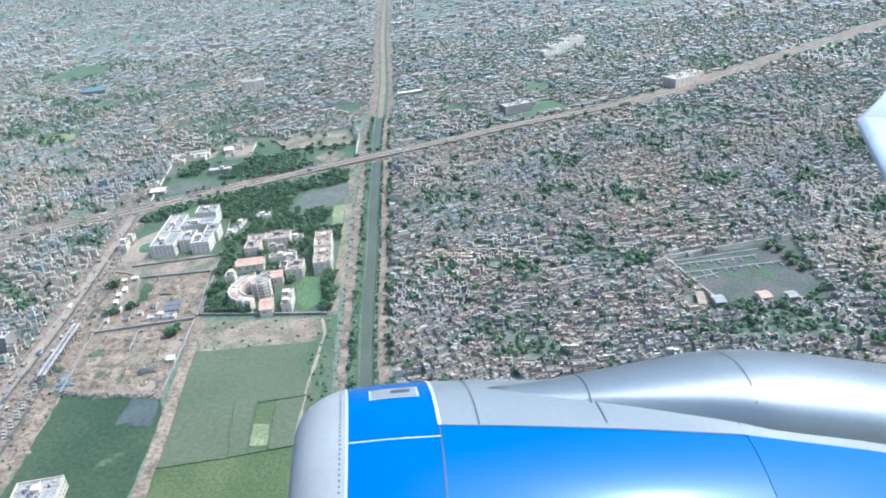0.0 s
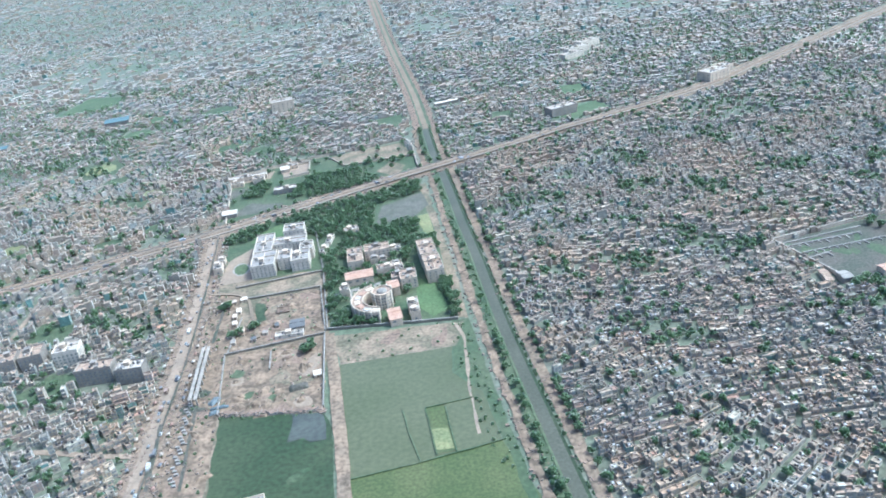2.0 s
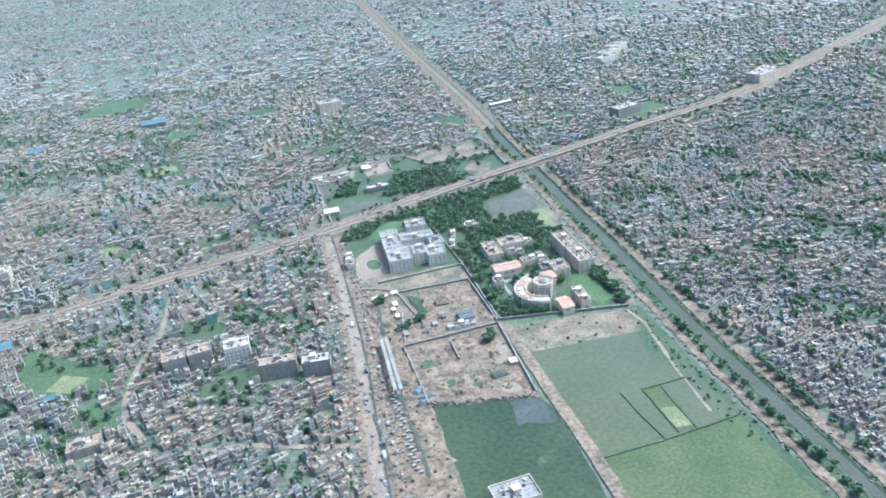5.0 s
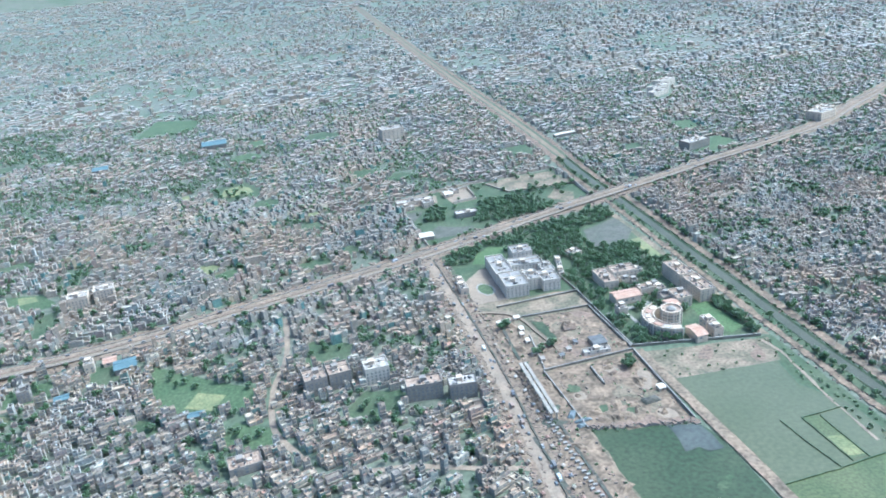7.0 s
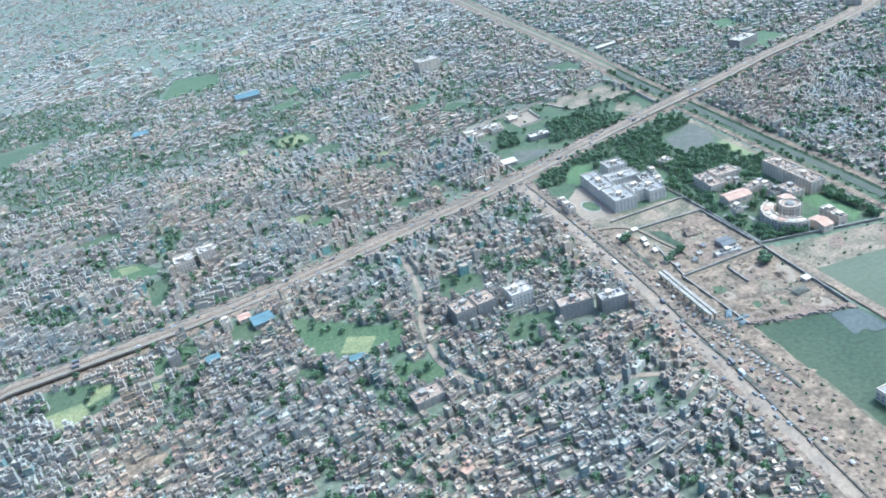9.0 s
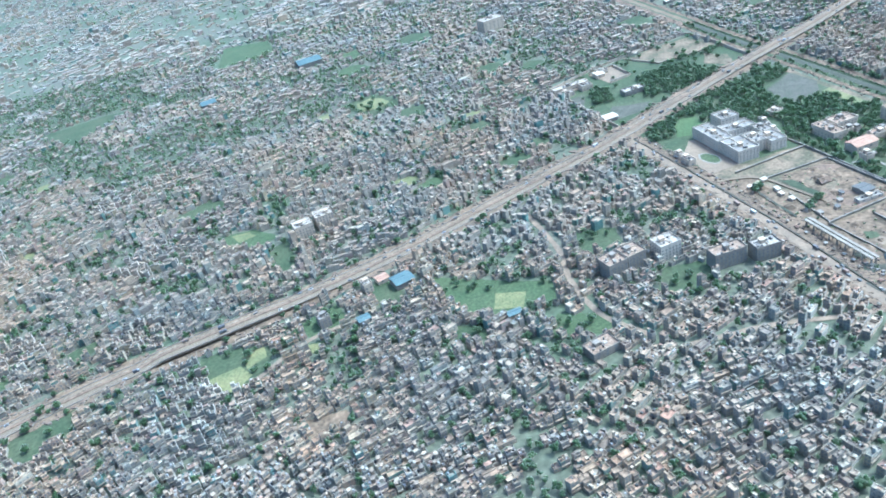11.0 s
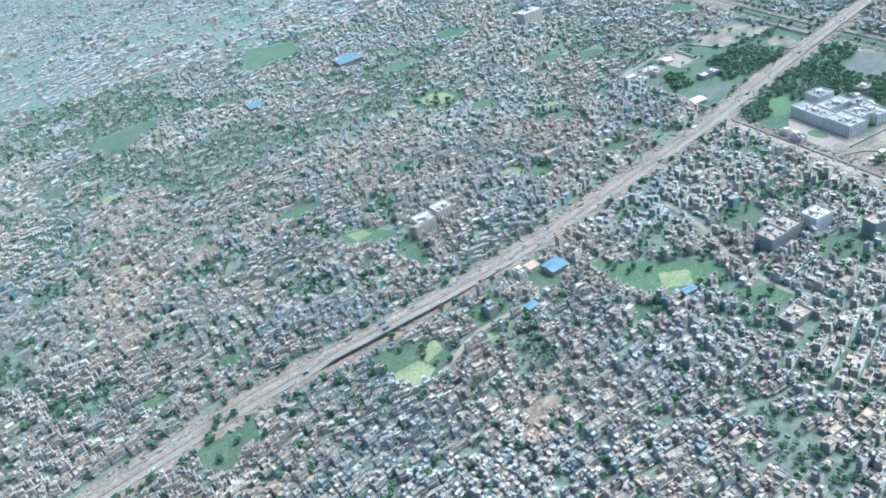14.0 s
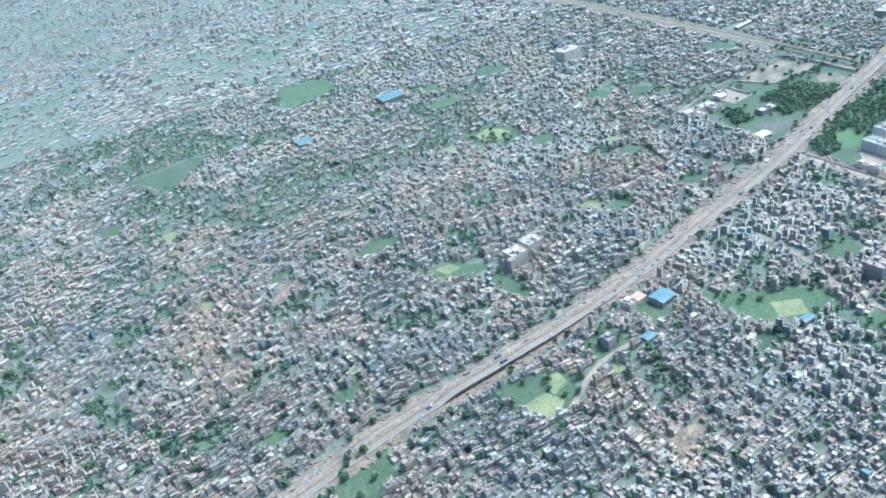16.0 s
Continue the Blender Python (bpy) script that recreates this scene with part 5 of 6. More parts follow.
def tree_kind(seed, h):
    """A tapered trunk with limbs, and a crown of small leaf clumps with gaps."""
    r = random.Random(seed)
    tr = bmesh.new()

    def limb(p, q, a, b):
        d = (q - p)
        m = Matrix.Translation((p + q) / 2) @ d.to_track_quat("Z", "Y").to_matrix().to_4x4()
        bmesh.ops.create_cone(tr, cap_ends=False, segments=6, radius1=a, radius2=b, depth=d.length, matrix=m)

    top = Vector((r.uniform(-0.2, 0.2), r.uniform(-0.2, 0.2), h * 0.55))
    limb(Vector((0, 0, 0)), top, 0.05 * h, 0.03 * h)
    cr = bmesh.new()
    for i in range(6):
        a = i * 1.05 + r.uniform(-0.3, 0.3)
        e = top + Vector((math.cos(a) * h * 0.26, math.sin(a) * h * 0.26, h * r.uniform(0.05, 0.25)))
        limb(top * 0.85, e, 0.02 * h, 0.008 * h)
    for _ in range(46):
        v = Vector((r.gauss(0, 1), r.gauss(0, 1), r.gauss(0, 1))).normalized() * r.uniform(0.3, 1.0)
        p = Vector((v.x * h * 0.40, v.y * h * 0.40, h * 0.66 + v.z * h * 0.30))
        s = h * r.uniform(0.06, 0.13)
        g = bmesh.ops.create_icosphere(cr, subdivisions=1, radius=s, matrix=Matrix.Translation(p) @ Euler((r.random() * 6, r.random() * 6, 0)).to_matrix().to_4x4() @ Matrix.Diagonal((1, r.uniform(0.6, 1), 0.6, 1)))
        for q in g["verts"]:
            q.co += Vector((r.gauss(0, 1), r.gauss(0, 1), r.gauss(0, 1))) * s * 0.16
    return mesh_of(tr, "trunk", M_bark), mesh_of(cr, "crown", M_leaf)


kinds = [tree_kind(60 + i, 4.6 + 0.5 * i) for i in range(5)]
rt = random.Random(5)
all_single = [(p, "leafy green tree in the campus grounds", "campus trees") for p in campus_t[::3]] + [(p, "leafy green tree on the canal bank", "canal bank trees") for p in cl[:len(cl)][::4]]
for p, lab, grp in all_single[:200]:
    k = rt.randrange(5)
    t = base("tree", pose(p[0], p[1], 0.3, 0, 0, rt.uniform(0, 360)), lab, "tree", grp)
    s = rt.uniform(0.6, 0.95)
    t.scale = (s, s, s)
    part("trunk", kinds[k][0], None, t)
    part("crown", kinds[k][1], None, t)
rest_c = np.concatenate([campus_t[1::3], campus_t[2::3], cl[1::4], cl[2::4], cl[3::4], inst_t, north_t, hw_t, lots_t, yard_t, yard_t + 1.7, yard_t - (1.9, 0.8)])
grove("trees_grounds", rest_c, rng.uniform(2.6, 5.0, len(rest_c)), "dense dark green trees of compounds and canal banks", 51, 30, spread=1.3)
grove("hedge_canal", hedge, np.random.default_rng(57).uniform(1.2, 2.6, len(hedge)), "low dark green hedges along the canal", 58, 10, 0.3)
grove("trees_city", TREE_SPOTS + rng.normal(0, 0.8, TREE_SPOTS.shape), rng.uniform(2.6, 5.6, len(TREE_SPOTS)), "scattered dark green trees between houses", 52, 12)
grove("trees_middle", TREE_B, rng.uniform(3.2, 6.5, len(TREE_B)), "scattered green trees between far houses", 53, 4)
tc = TREE_C[rng.random(len(TREE_C)) < 0.13]
grove("trees_far", tc, rng.uniform(4, 8, len(tc)), "far green trees between houses", 54, 3)


# ---- single houses along the nearest stretch ----
M_wall_one = mat("house_plaster", WHITE, (0.72, 0.70, 0.68), 0.25, 1.4, 0.75, 0.1, picks=WALLS, per="object")
M_roof_one = mat("house_roof_cement", WHITE, (0.62, 0.60, 0.58), 0.35, 1.1, 0.7, 0.15, picks=ROOFS, per="object")
M_tank_one = mat("house_tank", WHITE, WHITE, 1, 3, 0.5, 0, picks=((0.03, 0.03, 0.035), (0.4, 0.39, 0.37), (0.07, 0.07, 0.075)), per="object")
small_pane = mesh_of(boxes((-0.38, 0.38, -0.05, 0.03, 0, 0.9)), "window", M_pane)


def house_kind(w, d, st, seed):
    r = random.Random(seed)
    h = st * 1.75 + 0.6
    ob = base("house", Matrix(), "", "house", "houses of the near quarter")
    walls = part("body", shell(w, d, h, rim=0.22, drop=0.7), M_wall_one, ob)
    part("roof", boxes((-w / 2 + 0.22, w / 2 - 0.22, -d / 2 + 0.22, d / 2 - 0.22, h - 0.9, h - 0.7)), M_roof_one, ob)
    sx, sy = r.choice((-1, 1)), r.choice((-1, 1))
    a, b = w * r.uniform(0.14, 0.22), d * r.uniform(0.14, 0.24)
    cx, cy = sx * (w / 2 - a - 0.25), sy * (d / 2 - b - 0.25)
    part("stair_head", boxes((cx - a, cx + a, cy - b, cy + b, h - 0.7, h + 1.4), (cx - a - 0.15, cx + a + 0.15, cy - b - 0.15, cy + b + 0.15, h + 1.4, h + 1.55)), M_roof_one, ob)
    bm = bmesh.new()
    bmesh.ops.create_cone(bm, cap_ends=True, segments=8, radius1=0.5, radius2=0.42, depth=1.0, matrix=Matrix.Translation((-sx * w * 0.25, sy * d * 0.2, h - 0.2)))
    part("water_tank", bm, M_tank_one, ob)
    for s in range(1, st):
        part("balcony", boxes((-w * 0.46, w * 0.46, -d / 2 - r.uniform(0.4, 0.8), -d / 2, s * 1.75 - 0.12, s * 1.75 + 0.1)), M_roof_one, ob)
    for s in range(st):
        for u in ((-0.24, 0.24) if s else (0.22,)):
            part("window", small_pane, None, walls).matrix_basis = pose(u * w, -d / 2, s * 1.75 + 0.7)
        part("window", small_pane, None, walls).matrix_basis = pose(-w / 2, 0.1 * d, s * 1.75 + 0.8, 0, 0, -90)
    part("door", boxes((-0.35 * w, -0.35 * w + 0.9, -d / 2 - 0.04, -d / 2 + 0.02, 0, 1.75)), M_bark, ob, "dark wooden door")
    return ob, w, d, st


HOUSES = [house_kind(w, d, st, 70 + 10 * i + st) for i, (w, d) in enumerate(((2.3, 3.0), (2.8, 3.9), (3.3, 3.4), (3.9, 4.3), (3.1, 3.8))) for st in (1, 2, 3, 4)]
used = set()
for i in np.flatnonzero(single):
    x, y, rot, w, d = A[i]
    k = min(range(len(HOUSES)), key=lambda j: abs(HOUSES[j][1] - w) + abs(HOUSES[j][2] - d) + 3 * abs(HOUSES[j][3] - min(4, storeys[i])))
    m = pose(x, y, 0.0, 0, 0, math.degrees(rot))
    ob = HOUSES[k][0]
    if k in used:
        ob = copy_thing(ob, m)
    else:
        used.add(k)
        ob.matrix_world = m
    tagged(ob, ("single-storey", "two-storey", "three-storey", "four-storey")[HOUSES[k][3] - 1] + " flat-roofed plaster house in a dense row")
for k, kind_ in enumerate(HOUSES):
    if k not in used:
        for o in (*kind_[0].children_recursive, kind_[0]):
            bpy.data.objects.remove(o)


# ---- vehicles ----
def wheel_mesh(r, w):
    bm = bmesh.new()
    bmesh.ops.create_cone(bm, cap_ends=True, segments=10, radius1=r, radius2=r, depth=w, matrix=Euler((radians(90), 0, 0)).to_matrix().to_4x4())
    return mesh_of(bm, "wheel", M_rubber)


def tapered(x0, x1, y, z0, z1, dx0, dx1, dy):
    bm = bmesh.new()
    v = add_box(bm, x0, x1, -y, y, z0, z1, True)
    for q, ddx in ((v[4], dx0), (v[7], dx0), (v[5], -dx1), (v[6], -dx1)):
        q.co.x += ddx
        q.co.y *= 1 - dy
    bmesh.ops.bevel(bm, geom=bm.edges[:], offset=0.06, segments=1, affect="EDGES")
    return bm


W_CAR, W_BUS = wheel_mesh(0.3, 0.2), wheel_mesh(0.42, 0.28)


def car_kind(label):
    ob = base("car", Matrix(), label, "car", "traffic")
    part("body", tapered(-1.7, 1.7, 0.75, 0.28, 0.85, 0.05, 0.1, 0.05), M_car, ob)
    part("cabin", tapered(-1.3, 0.8, 0.68, 0.85, 1.35, 0.25, 0.45, 0.12), M_pane, ob, "dark glazed cabin")
    for x in (-1.05, 1.05):
        for y in (-0.7, 0.7):
            part("wheel", W_CAR, None, ob).matrix_basis = pose(x, y, 0.3)
    return ob


def truck_kind(name, label, ln, cab):
    ob = base(name, Matrix(), label, name, "traffic")
    if cab:
        part("cab", tapered(ln / 2 - 1.3, ln / 2, 0.9, 0.5, 2.1, 0.0, 0.25, 0.04), M_car, ob)
        part("cargo_box", boxes((-ln / 2, ln / 2 - 1.45, -0.95, 0.95, 0.75, 2.5)), M_car, ob)
    else:
        part("body", tapered(-ln / 2, ln / 2, 0.95, 0.45, 2.4, 0.0, 0.15, 0.05), M_car, ob)
        for s in (-1, 1):
            part("window", boxes((-ln / 2 + 0.4, ln / 2 - 0.5, s * 0.93 - 0.03, s * 0.93 + 0.03, 1.35, 1.95)), M_pane, ob)
    for x in (-ln * 0.32, ln * 0.32):
        for y in (-0.85, 0.85):
            part("wheel", W_BUS, None, ob).matrix_basis = pose(x, y, 0.42)
    return ob


rv = random.Random(8)
v_kinds = [car_kind("small car on the road"), car_kind("small car on the road"), truck_kind("bus", "long bus on the road", 5.6, False), truck_kind("truck", "box truck on the road", 4.8, True), car_kind("small car on the road")]
v_used = set()


def put_vehicle(m):
    k = rv.choice((0, 0, 1, 1, 4, 4, 0, 1, 2, 3))
    if k in v_used:
        copy_thing(v_kinds[k], m)
    else:
        v_used.add(k)
        v_kinds[k].matrix_world = m @ Matrix.Diagonal((0.7, 0.7, 0.7, 1))


for i in range(n_hw):
    if -640 < HIGHWAY[i][0] < 120:
        for side, flip in ((3.2, 180), (-3.2, 0)):
            if rv.random() < 0.3:
                q = HIGHWAY[i] + hw_n[i] * (side + rv.uniform(-1.3, 1.3))
                put_vehicle(pose(q[0], q[1], lift[i] + 0.5, 0, 0, math.degrees(math.atan2(hw_n[i][1], hw_n[i][0])) - 90 + flip))
mk_n = side_dirs(MARKET)
for i in range(len(MARKET)):
    if MARKET[i][1] > 180:
        for _ in range(2):
            q = MARKET[i] + mk_n[i] * rv.uniform(-3, 3) + np.array((0, rv.uniform(-2.5, 2.5)))
            if rv.random() < 0.42:
                put_vehicle(pose(q[0], q[1], 0.5, 0, 0, 95 + rv.choice((0, 180))))


def stall():
    ob = base("market_stall", Matrix(), "small roadside stall with a pale cloth canopy", "stall", "roadside stalls")
    bm = bmesh.new()
    v = [bm.verts.new(p) for p in ((-1.5, -1.2, 1.9), (1.5, -1.2, 1.9), (1.5, 1.2, 1.9), (-1.5, 1.2, 1.9), (-1.0, 0, 2.5), (1.0, 0, 2.5))]
    for f in ((0, 1, 5, 4), (2, 3, 4, 5), (1, 2, 5), (3, 0, 4)):
        bm.faces.new([v[i] for i in f])
    part("canopy", bm, M_cloth, ob)
    for x in (-1.4, 1.4):
        for y in (-1.1, 1.1):
            part("post", boxes((x - 0.05, x + 0.05, y - 0.05, y + 0.05, 0, 1.92)), M_bark, ob)
    part("counter", boxes((-1.3, 1.3, -0.9, -0.3, 0, 0.9)), M_bark, ob)
    return ob


M_cloth = mat("stall_cloth", WHITE, (0.8, 0.8, 0.8), 0.5, 3, 0.8, 0, picks=((0.34, 0.29, 0.23), (0.16, 0.16, 0.165), (0.24, 0.21, 0.16), (0.42, 0.38, 0.33), (0.26, 0.16, 0.12), (0.18, 0.155, 0.125)), per="object")
first = stall()
done = False
for i in range(len(MARKET)):
    for s in (-1, 1):
        if 170 < MARKET[i][1] < 445 and rv.random() < 0.85:
            q = MARKET[i] + mk_n[i] * s * rv.uniform(5.2, 7.6)
            m = pose(q[0], q[1], 0.42, 0, 0, rv.uniform(0, 30) + (90 if s > 0 else -90))
            if done:
                copy_thing(first, m)
            else:
                first.matrix_world, done = m @ Matrix.Diagonal((0.62, 0.62, 0.62, 1)), True

# low unfinished walls and foundations in the yard
for p, q, ribs in (((90, 342.5), (131, 348.5), 11), ((94, 334), (141, 340.5), 12), ((92, 327), (107, 331.5), 3), ((88, 346), (134, 355), 0)):
    low = base("low_wall", Matrix(), "long low unfinished concrete wall with cross walls in a yard", "low wall", "yard foundations")
    line_ = np.array([np.array(p) + (np.array(q) - np.array(p)) * s for s in np.linspace(0, 1, 12)])
    part("beam", strip(line_, -0.3, 0.3, 0.9, 0.9, 0.9), M_concrete, low)
    nn = side_dirs(line_)[0]
    for i in range(ribs):
        c = np.array(p) + (np.array(q) - np.array(p)) * (i + 0.5) / ribs
        part("cross_wall", strip(np.array([c - nn * 0.4, c - nn * (1.6 + 1.3 * (i % 3))]), -0.25, 0.25, 0.75, 0.75, 0.75), M_concrete, low)
yard_line = smooth_line([(86, 347), (90, 337), (93, 322), (95, 310)], 3)
tagged(new("road_yard", mesh_of(strip(yard_line, -1.3, 1.6, 0.4, 0.4, jitter=0.3), "road_yard", M_sand)), "pale dirt track along a yard wall", "track", kind="structure")


def mound(x, y, rx, ry, h, seed):
    bm = bmesh.new()
    bmesh.ops.create_grid(bm, x_segments=16, y_segments=16, size=1)
    for v in bm.verts:
        d = min(1.0, math.hypot(v.co.x, v.co.y))
        k = (1 - d * d) ** 1.2
        n = noise.noise((v.co.x * 2.2 + seed, v.co.y * 2.2, seed))
        v.co = Vector((v.co.x * rx, v.co.y * ry, k * h * (1 + 0.8 * n) - 0.02))
    for f in bm.faces:
        f.smooth = True
    ob = tagged(new("earth_mound", mesh_of(bm, "earth_mound", M_sand)), "heap of dug brown earth on a bare plot", "earth mound", "earth mounds")
    ob.matrix_world = pose(x, y, 0.1, 0, 0, seed * 37)


rm = random.Random(6)
for i in range(46):
    poly = AREAS[("sand_low", "sand_high", "works", "sand_low")[i % 4]]
    for _ in range(40):
        x, y = rm.uniform(-215, -146), rm.uniform(205, 362)
        if in_poly(np.array([x]), np.array([y]), poly)[0] and not any((x - a) ** 2 + (y - b) ** 2 < (0.7 * c + 2) ** 2 for a, b, c in SPARE):
            mound(x, y, rm.uniform(1.5, 5), rm.uniform(1.2, 3.2), rm.uniform(0.5, 1.6), i)
            break

# darker and paler patches of trodden and dug earth, and stains in the flooded field
rp = random.Random(12)
for i in range(130):
    key, m_ = rp.choice((("sand_low", M_earth), ("sand_high", M_earth), ("works", M_earth), ("sand_low", M_dirtlane), ("sand_high", M_dry), ("works", M_yard), ("sand_low", M_dry), ("yard", M_scrub), ("yard", M_scrub), ("dry", M_earth), ("sand_low", M_scrub), ("sand_high", M_earth), ("pond", M_scrub)))
    pa = np.array(AREAS[key])
    x, y = rp.uniform(pa[:, 0].min(), pa[:, 0].max()), rp.uniform(pa[:, 1].min(), pa[:, 1].max())
    a, c, turn_ = rp.uniform(3, 8), rp.uniform(1.5, 4), rp.uniform(0, 3.1)
    ring = []
    for k in range(18):
        th = k / 18 * 6.283
        q = 1 + 0.45 * noise.noise((math.cos(th) * 1.6 + i, math.sin(th) * 1.6, i * 0.7))
        u, v = a * q * math.cos(th), c * q * math.sin(th)
        ring.append((x + u * math.cos(turn_) - v * math.sin(turn_), y + u * math.sin(turn_) + v * math.cos(turn_)))
    rg = np.array(ring)
    if in_poly(rg[:, 0], rg[:, 1], AREAS[key]).all():
        bm = bmesh.new()
        f = bm.faces.new([bm.verts.new((u, v, 0.13 + 0.001 * i)) for u, v in ring])
        bm.normal_update()
        if f.normal.z < 0:
            f.normal_flip()
        tagged(new("ground_patch", mesh_of(bm, "ground_patch", m_)), "uneven patch of differently coloured ground", "ground patch", kind="structure")

# loose stones, brush and rubbish on the bare plots and along the pond
pts = np.concatenate([scatter(AREAS["sand_low"], 2.2, 71), scatter(AREAS["works"], 1.8, 72), scatter(AREAS["sand_high"], 2.4, 73)])
pts = clear(pts[np.random.default_rng(74).random(len(pts)) < 0.08], 1)
edge_p = np.array([(-189 + 45 * s, 257 - 5 * s) for s in np.linspace(0, 1, 60)]) + np.random.default_rng(75).normal(0, 0.5, (60, 2))
hr = np.random.default_rng(78)
ih = np.flatnonzero((HIGHWAY[:, 0] > -700) & (HIGHWAY[:, 0] < 120))
ih = np.repeat(ih, 7)
side_p = HIGHWAY[ih] + hw_n[ih] * (hr.choice([-1, 1], len(ih)) * hr.uniform(6.2, 11.5, len(ih)))[:, None] + hr.uniform(-3, 3, (len(ih), 2))
bank_p = []
for ln, offs, step in ((CANAL, (8.2, 12.2), 5), (CANAL, (-10.2, -5.4), 3), (FARROAD[FARROAD[:, 1] < 1300], (4, 11), 7), (FARROAD[FARROAD[:, 1] < 1300], (-11, -5.5), 6), (MARKET, (3.6, 8.5), 18), (MARKET, (-8.5, -2.6), 18)):
    i_ = np.repeat(np.arange(len(ln)), step)
    bank_p.append(ln[i_] + side_dirs(ln)[i_] * hr.uniform(*offs, len(i_))[:, None] + hr.uniform(-3, 3, (len(i_), 2)))
bank_p = np.concatenate(bank_p)
bank_p = bank_p[~near_line(bank_p[:, 0], bank_p[:, 1], HIGHWAY, 6.5)]
rub = np.concatenate([pts, bank_p, edge_p, edge_p + 0.7, side_p[~near_line(side_p[:, 0], side_p[:, 1], HIGHWAY, 5.8)]])
g = Heap()
lot = np.c_[rub, np.random.default_rng(76).uniform(0, 6, len(rub)), np.ones((len(rub), 2))]
sz = np.random.default_rng(77).uniform(0.2, 0.75, (len(rub), 3))
sz[-len(side_p):] *= 1.7
g.boxes(lot, -sz[:, 0], sz[:, 0], -sz[:, 1], sz[:, 1], 0 * sz[:, 2], 0.1 + sz[:, 2], 0, 1)
g.finish("rubble", "scattered pale rubble and building waste on bare earth", "rubble", [M_concrete, M_earth])
brush = np.concatenate([scatter(AREAS["sand_low"], 9, 81), scatter(AREAS["works"], 6, 82), scatter(AREAS["sand_high"], 10, 83), scatter(AREAS["dry"], 8, 84), scatter([(-86, 312), (-82, 312), (-72, 252), (-60, 190), (-72, 200), (-86, 262)], 2.4, 85, 1.5)[::3], scatter([(-190, 258), (-145, 254), (-145, 250), (-190, 254)], 4, 86)])
brush = clear(brush, 1)
grove("bushes", brush, np.random.default_rng(87).uniform(1.0, 2.4, len(brush)), "low dark bushes on bare plots and field edges", 88, 9, 0.22)
for i, (p, q) in enumerate((((-110.4, 245), (-106.8, 227.5)), ((-106.8, 227.5), (-103, 213)), ((-101, 245), (-97, 216)), ((-93, 245), (-89.5, 217)), ((-101, 245), (-81, 248.5)), ((-132, 208), (-103, 213)), ((-103, 213), (-72, 220)))):
    line = np.array([np.array(p) + (np.array(q) - np.array(p)) * s for s in np.linspace(0, 1, 9)]) + np.random.default_rng(i).normal(0, 0.1, (9, 2))
    tagged(new("field_bund", mesh_of(strip(line, -0.28, 0.28, 0.5, 0.5, 0.4), "field_bund", M_scrub)), "low grassy bund dividing flooded plots", "bund", "field bunds")

# ---- the aircraft's engine and wing tip, where they stand at the start ----
M0 = PATH[0][1]
AX = Vector((0.99, -0.035, -0.138)).normalized()
C0 = Vector((-0.63, -2.07, -4.55))
E1 = (-C0 - AX * (-C0).dot(AX)).normalized()
E2 = -AX.cross(E1)
ENG = M0 @ Matrix.Translation(C0) @ Matrix((AX, E2, E1)).transposed().to_4x4()
M_eblue = mat("blue_aircraft_paint", (0.010, 0.074, 0.235), (0.010, 0.080, 0.255), 0.6, 6, 0.22, 0, contrast=0.03, spec=0.16, coat=0.08)
M_elip = mat("grey_lip_metal", (0.255, 0.235, 0.21), (0.29, 0.268, 0.24), 2.0, 30, 0.65, 0, metal=0.0, contrast=0.04)
M_esilver = mat("silver_cowl_paint", (0.20, 0.195, 0.19), (0.245, 0.24, 0.23), 1.0, 30, 0.38, 0, metal=0.7, contrast=0.04)
M_ecrown = mat("pale_silver_paint", (0.185, 0.18, 0.175), (0.22, 0.215, 0.205), 0.8, 30, 0.45, 0, metal=0.3, contrast=0.04)
M_ewhite = mat("white_seam_paint", (0.40, 0.39, 0.375), (0.36, 0.355, 0.345), 2, 30, 0.45, 0, contrast=0.02)
M_ehatch = mat("grey_hatch_metal", (0.17, 0.165, 0.16), (0.20, 0.195, 0.19), 2, 30, 0.5, 0, contrast=0.05)
M_edark = mat("dark_gap", (0.05, 0.05, 0.055), (0.06, 0.06, 0.06), 2, 30, 0.5, 0, contrast=0.02)
PROF = ((-0.29, 0.90), (-0.295, 0.96), (-0.27, 1.02), (-0.22, 1.085), (-0.15, 1.135), (-0.08, 1.17), (0.0, 1.195), (0.25, 1.23), (0.5, 1.25), (1.0, 1.265), (1.6, 1.27), (2.25, 1.26), (3.0, 1.22), (4.2, 1.10))


def rad(s):
    return float(np.interp(s, [p[0] for p in PROF], [p[1] for p in PROF]))


def edge_angle(s):
    """The angle at which the blue paint ends, along the cowl."""
    return 40 - 2.3 * (s - 0.5) if s < 2.25 else 36 - 5.0 * (s - 2.25)


def sleeve(stations, f0, f1, n, out=0.0):
    """A piece of the round cowl between two angles, which may change along it."""
    bm = bmesh.new()
    rows = []
    for s, r in stations:
        a0, a1 = f0(s) if callable(f0) else f0, f1(s) if callable(f1) else f1
        rows.append([bm.verts.new((s, (r + out) * math.sin(a), (r + out) * math.cos(a))) for a in (radians(a0 + (a1 - a0) * i / n) for i in range(n + 1))])
    for p, q in zip(rows, rows[1:]):
        for i in range(n):
            bm.faces.new((p[i], p[i + 1], q[i + 1], q[i])).smooth = True
    bmesh.ops.remove_doubles(bm, verts=bm.verts[:], dist=1e-5)
    bmesh.ops.recalc_face_normals(bm, faces=bm.faces[:])
    bm.normal_update()
    f = max(bm.faces, key=lambda q: q.calc_area())
    c = f.calc_center_median()
    if f.normal.dot(Vector((0, c.y, c.z))) < 0:
        bmesh.ops.reverse_faces(bm, faces=bm.faces[:])
    return bm


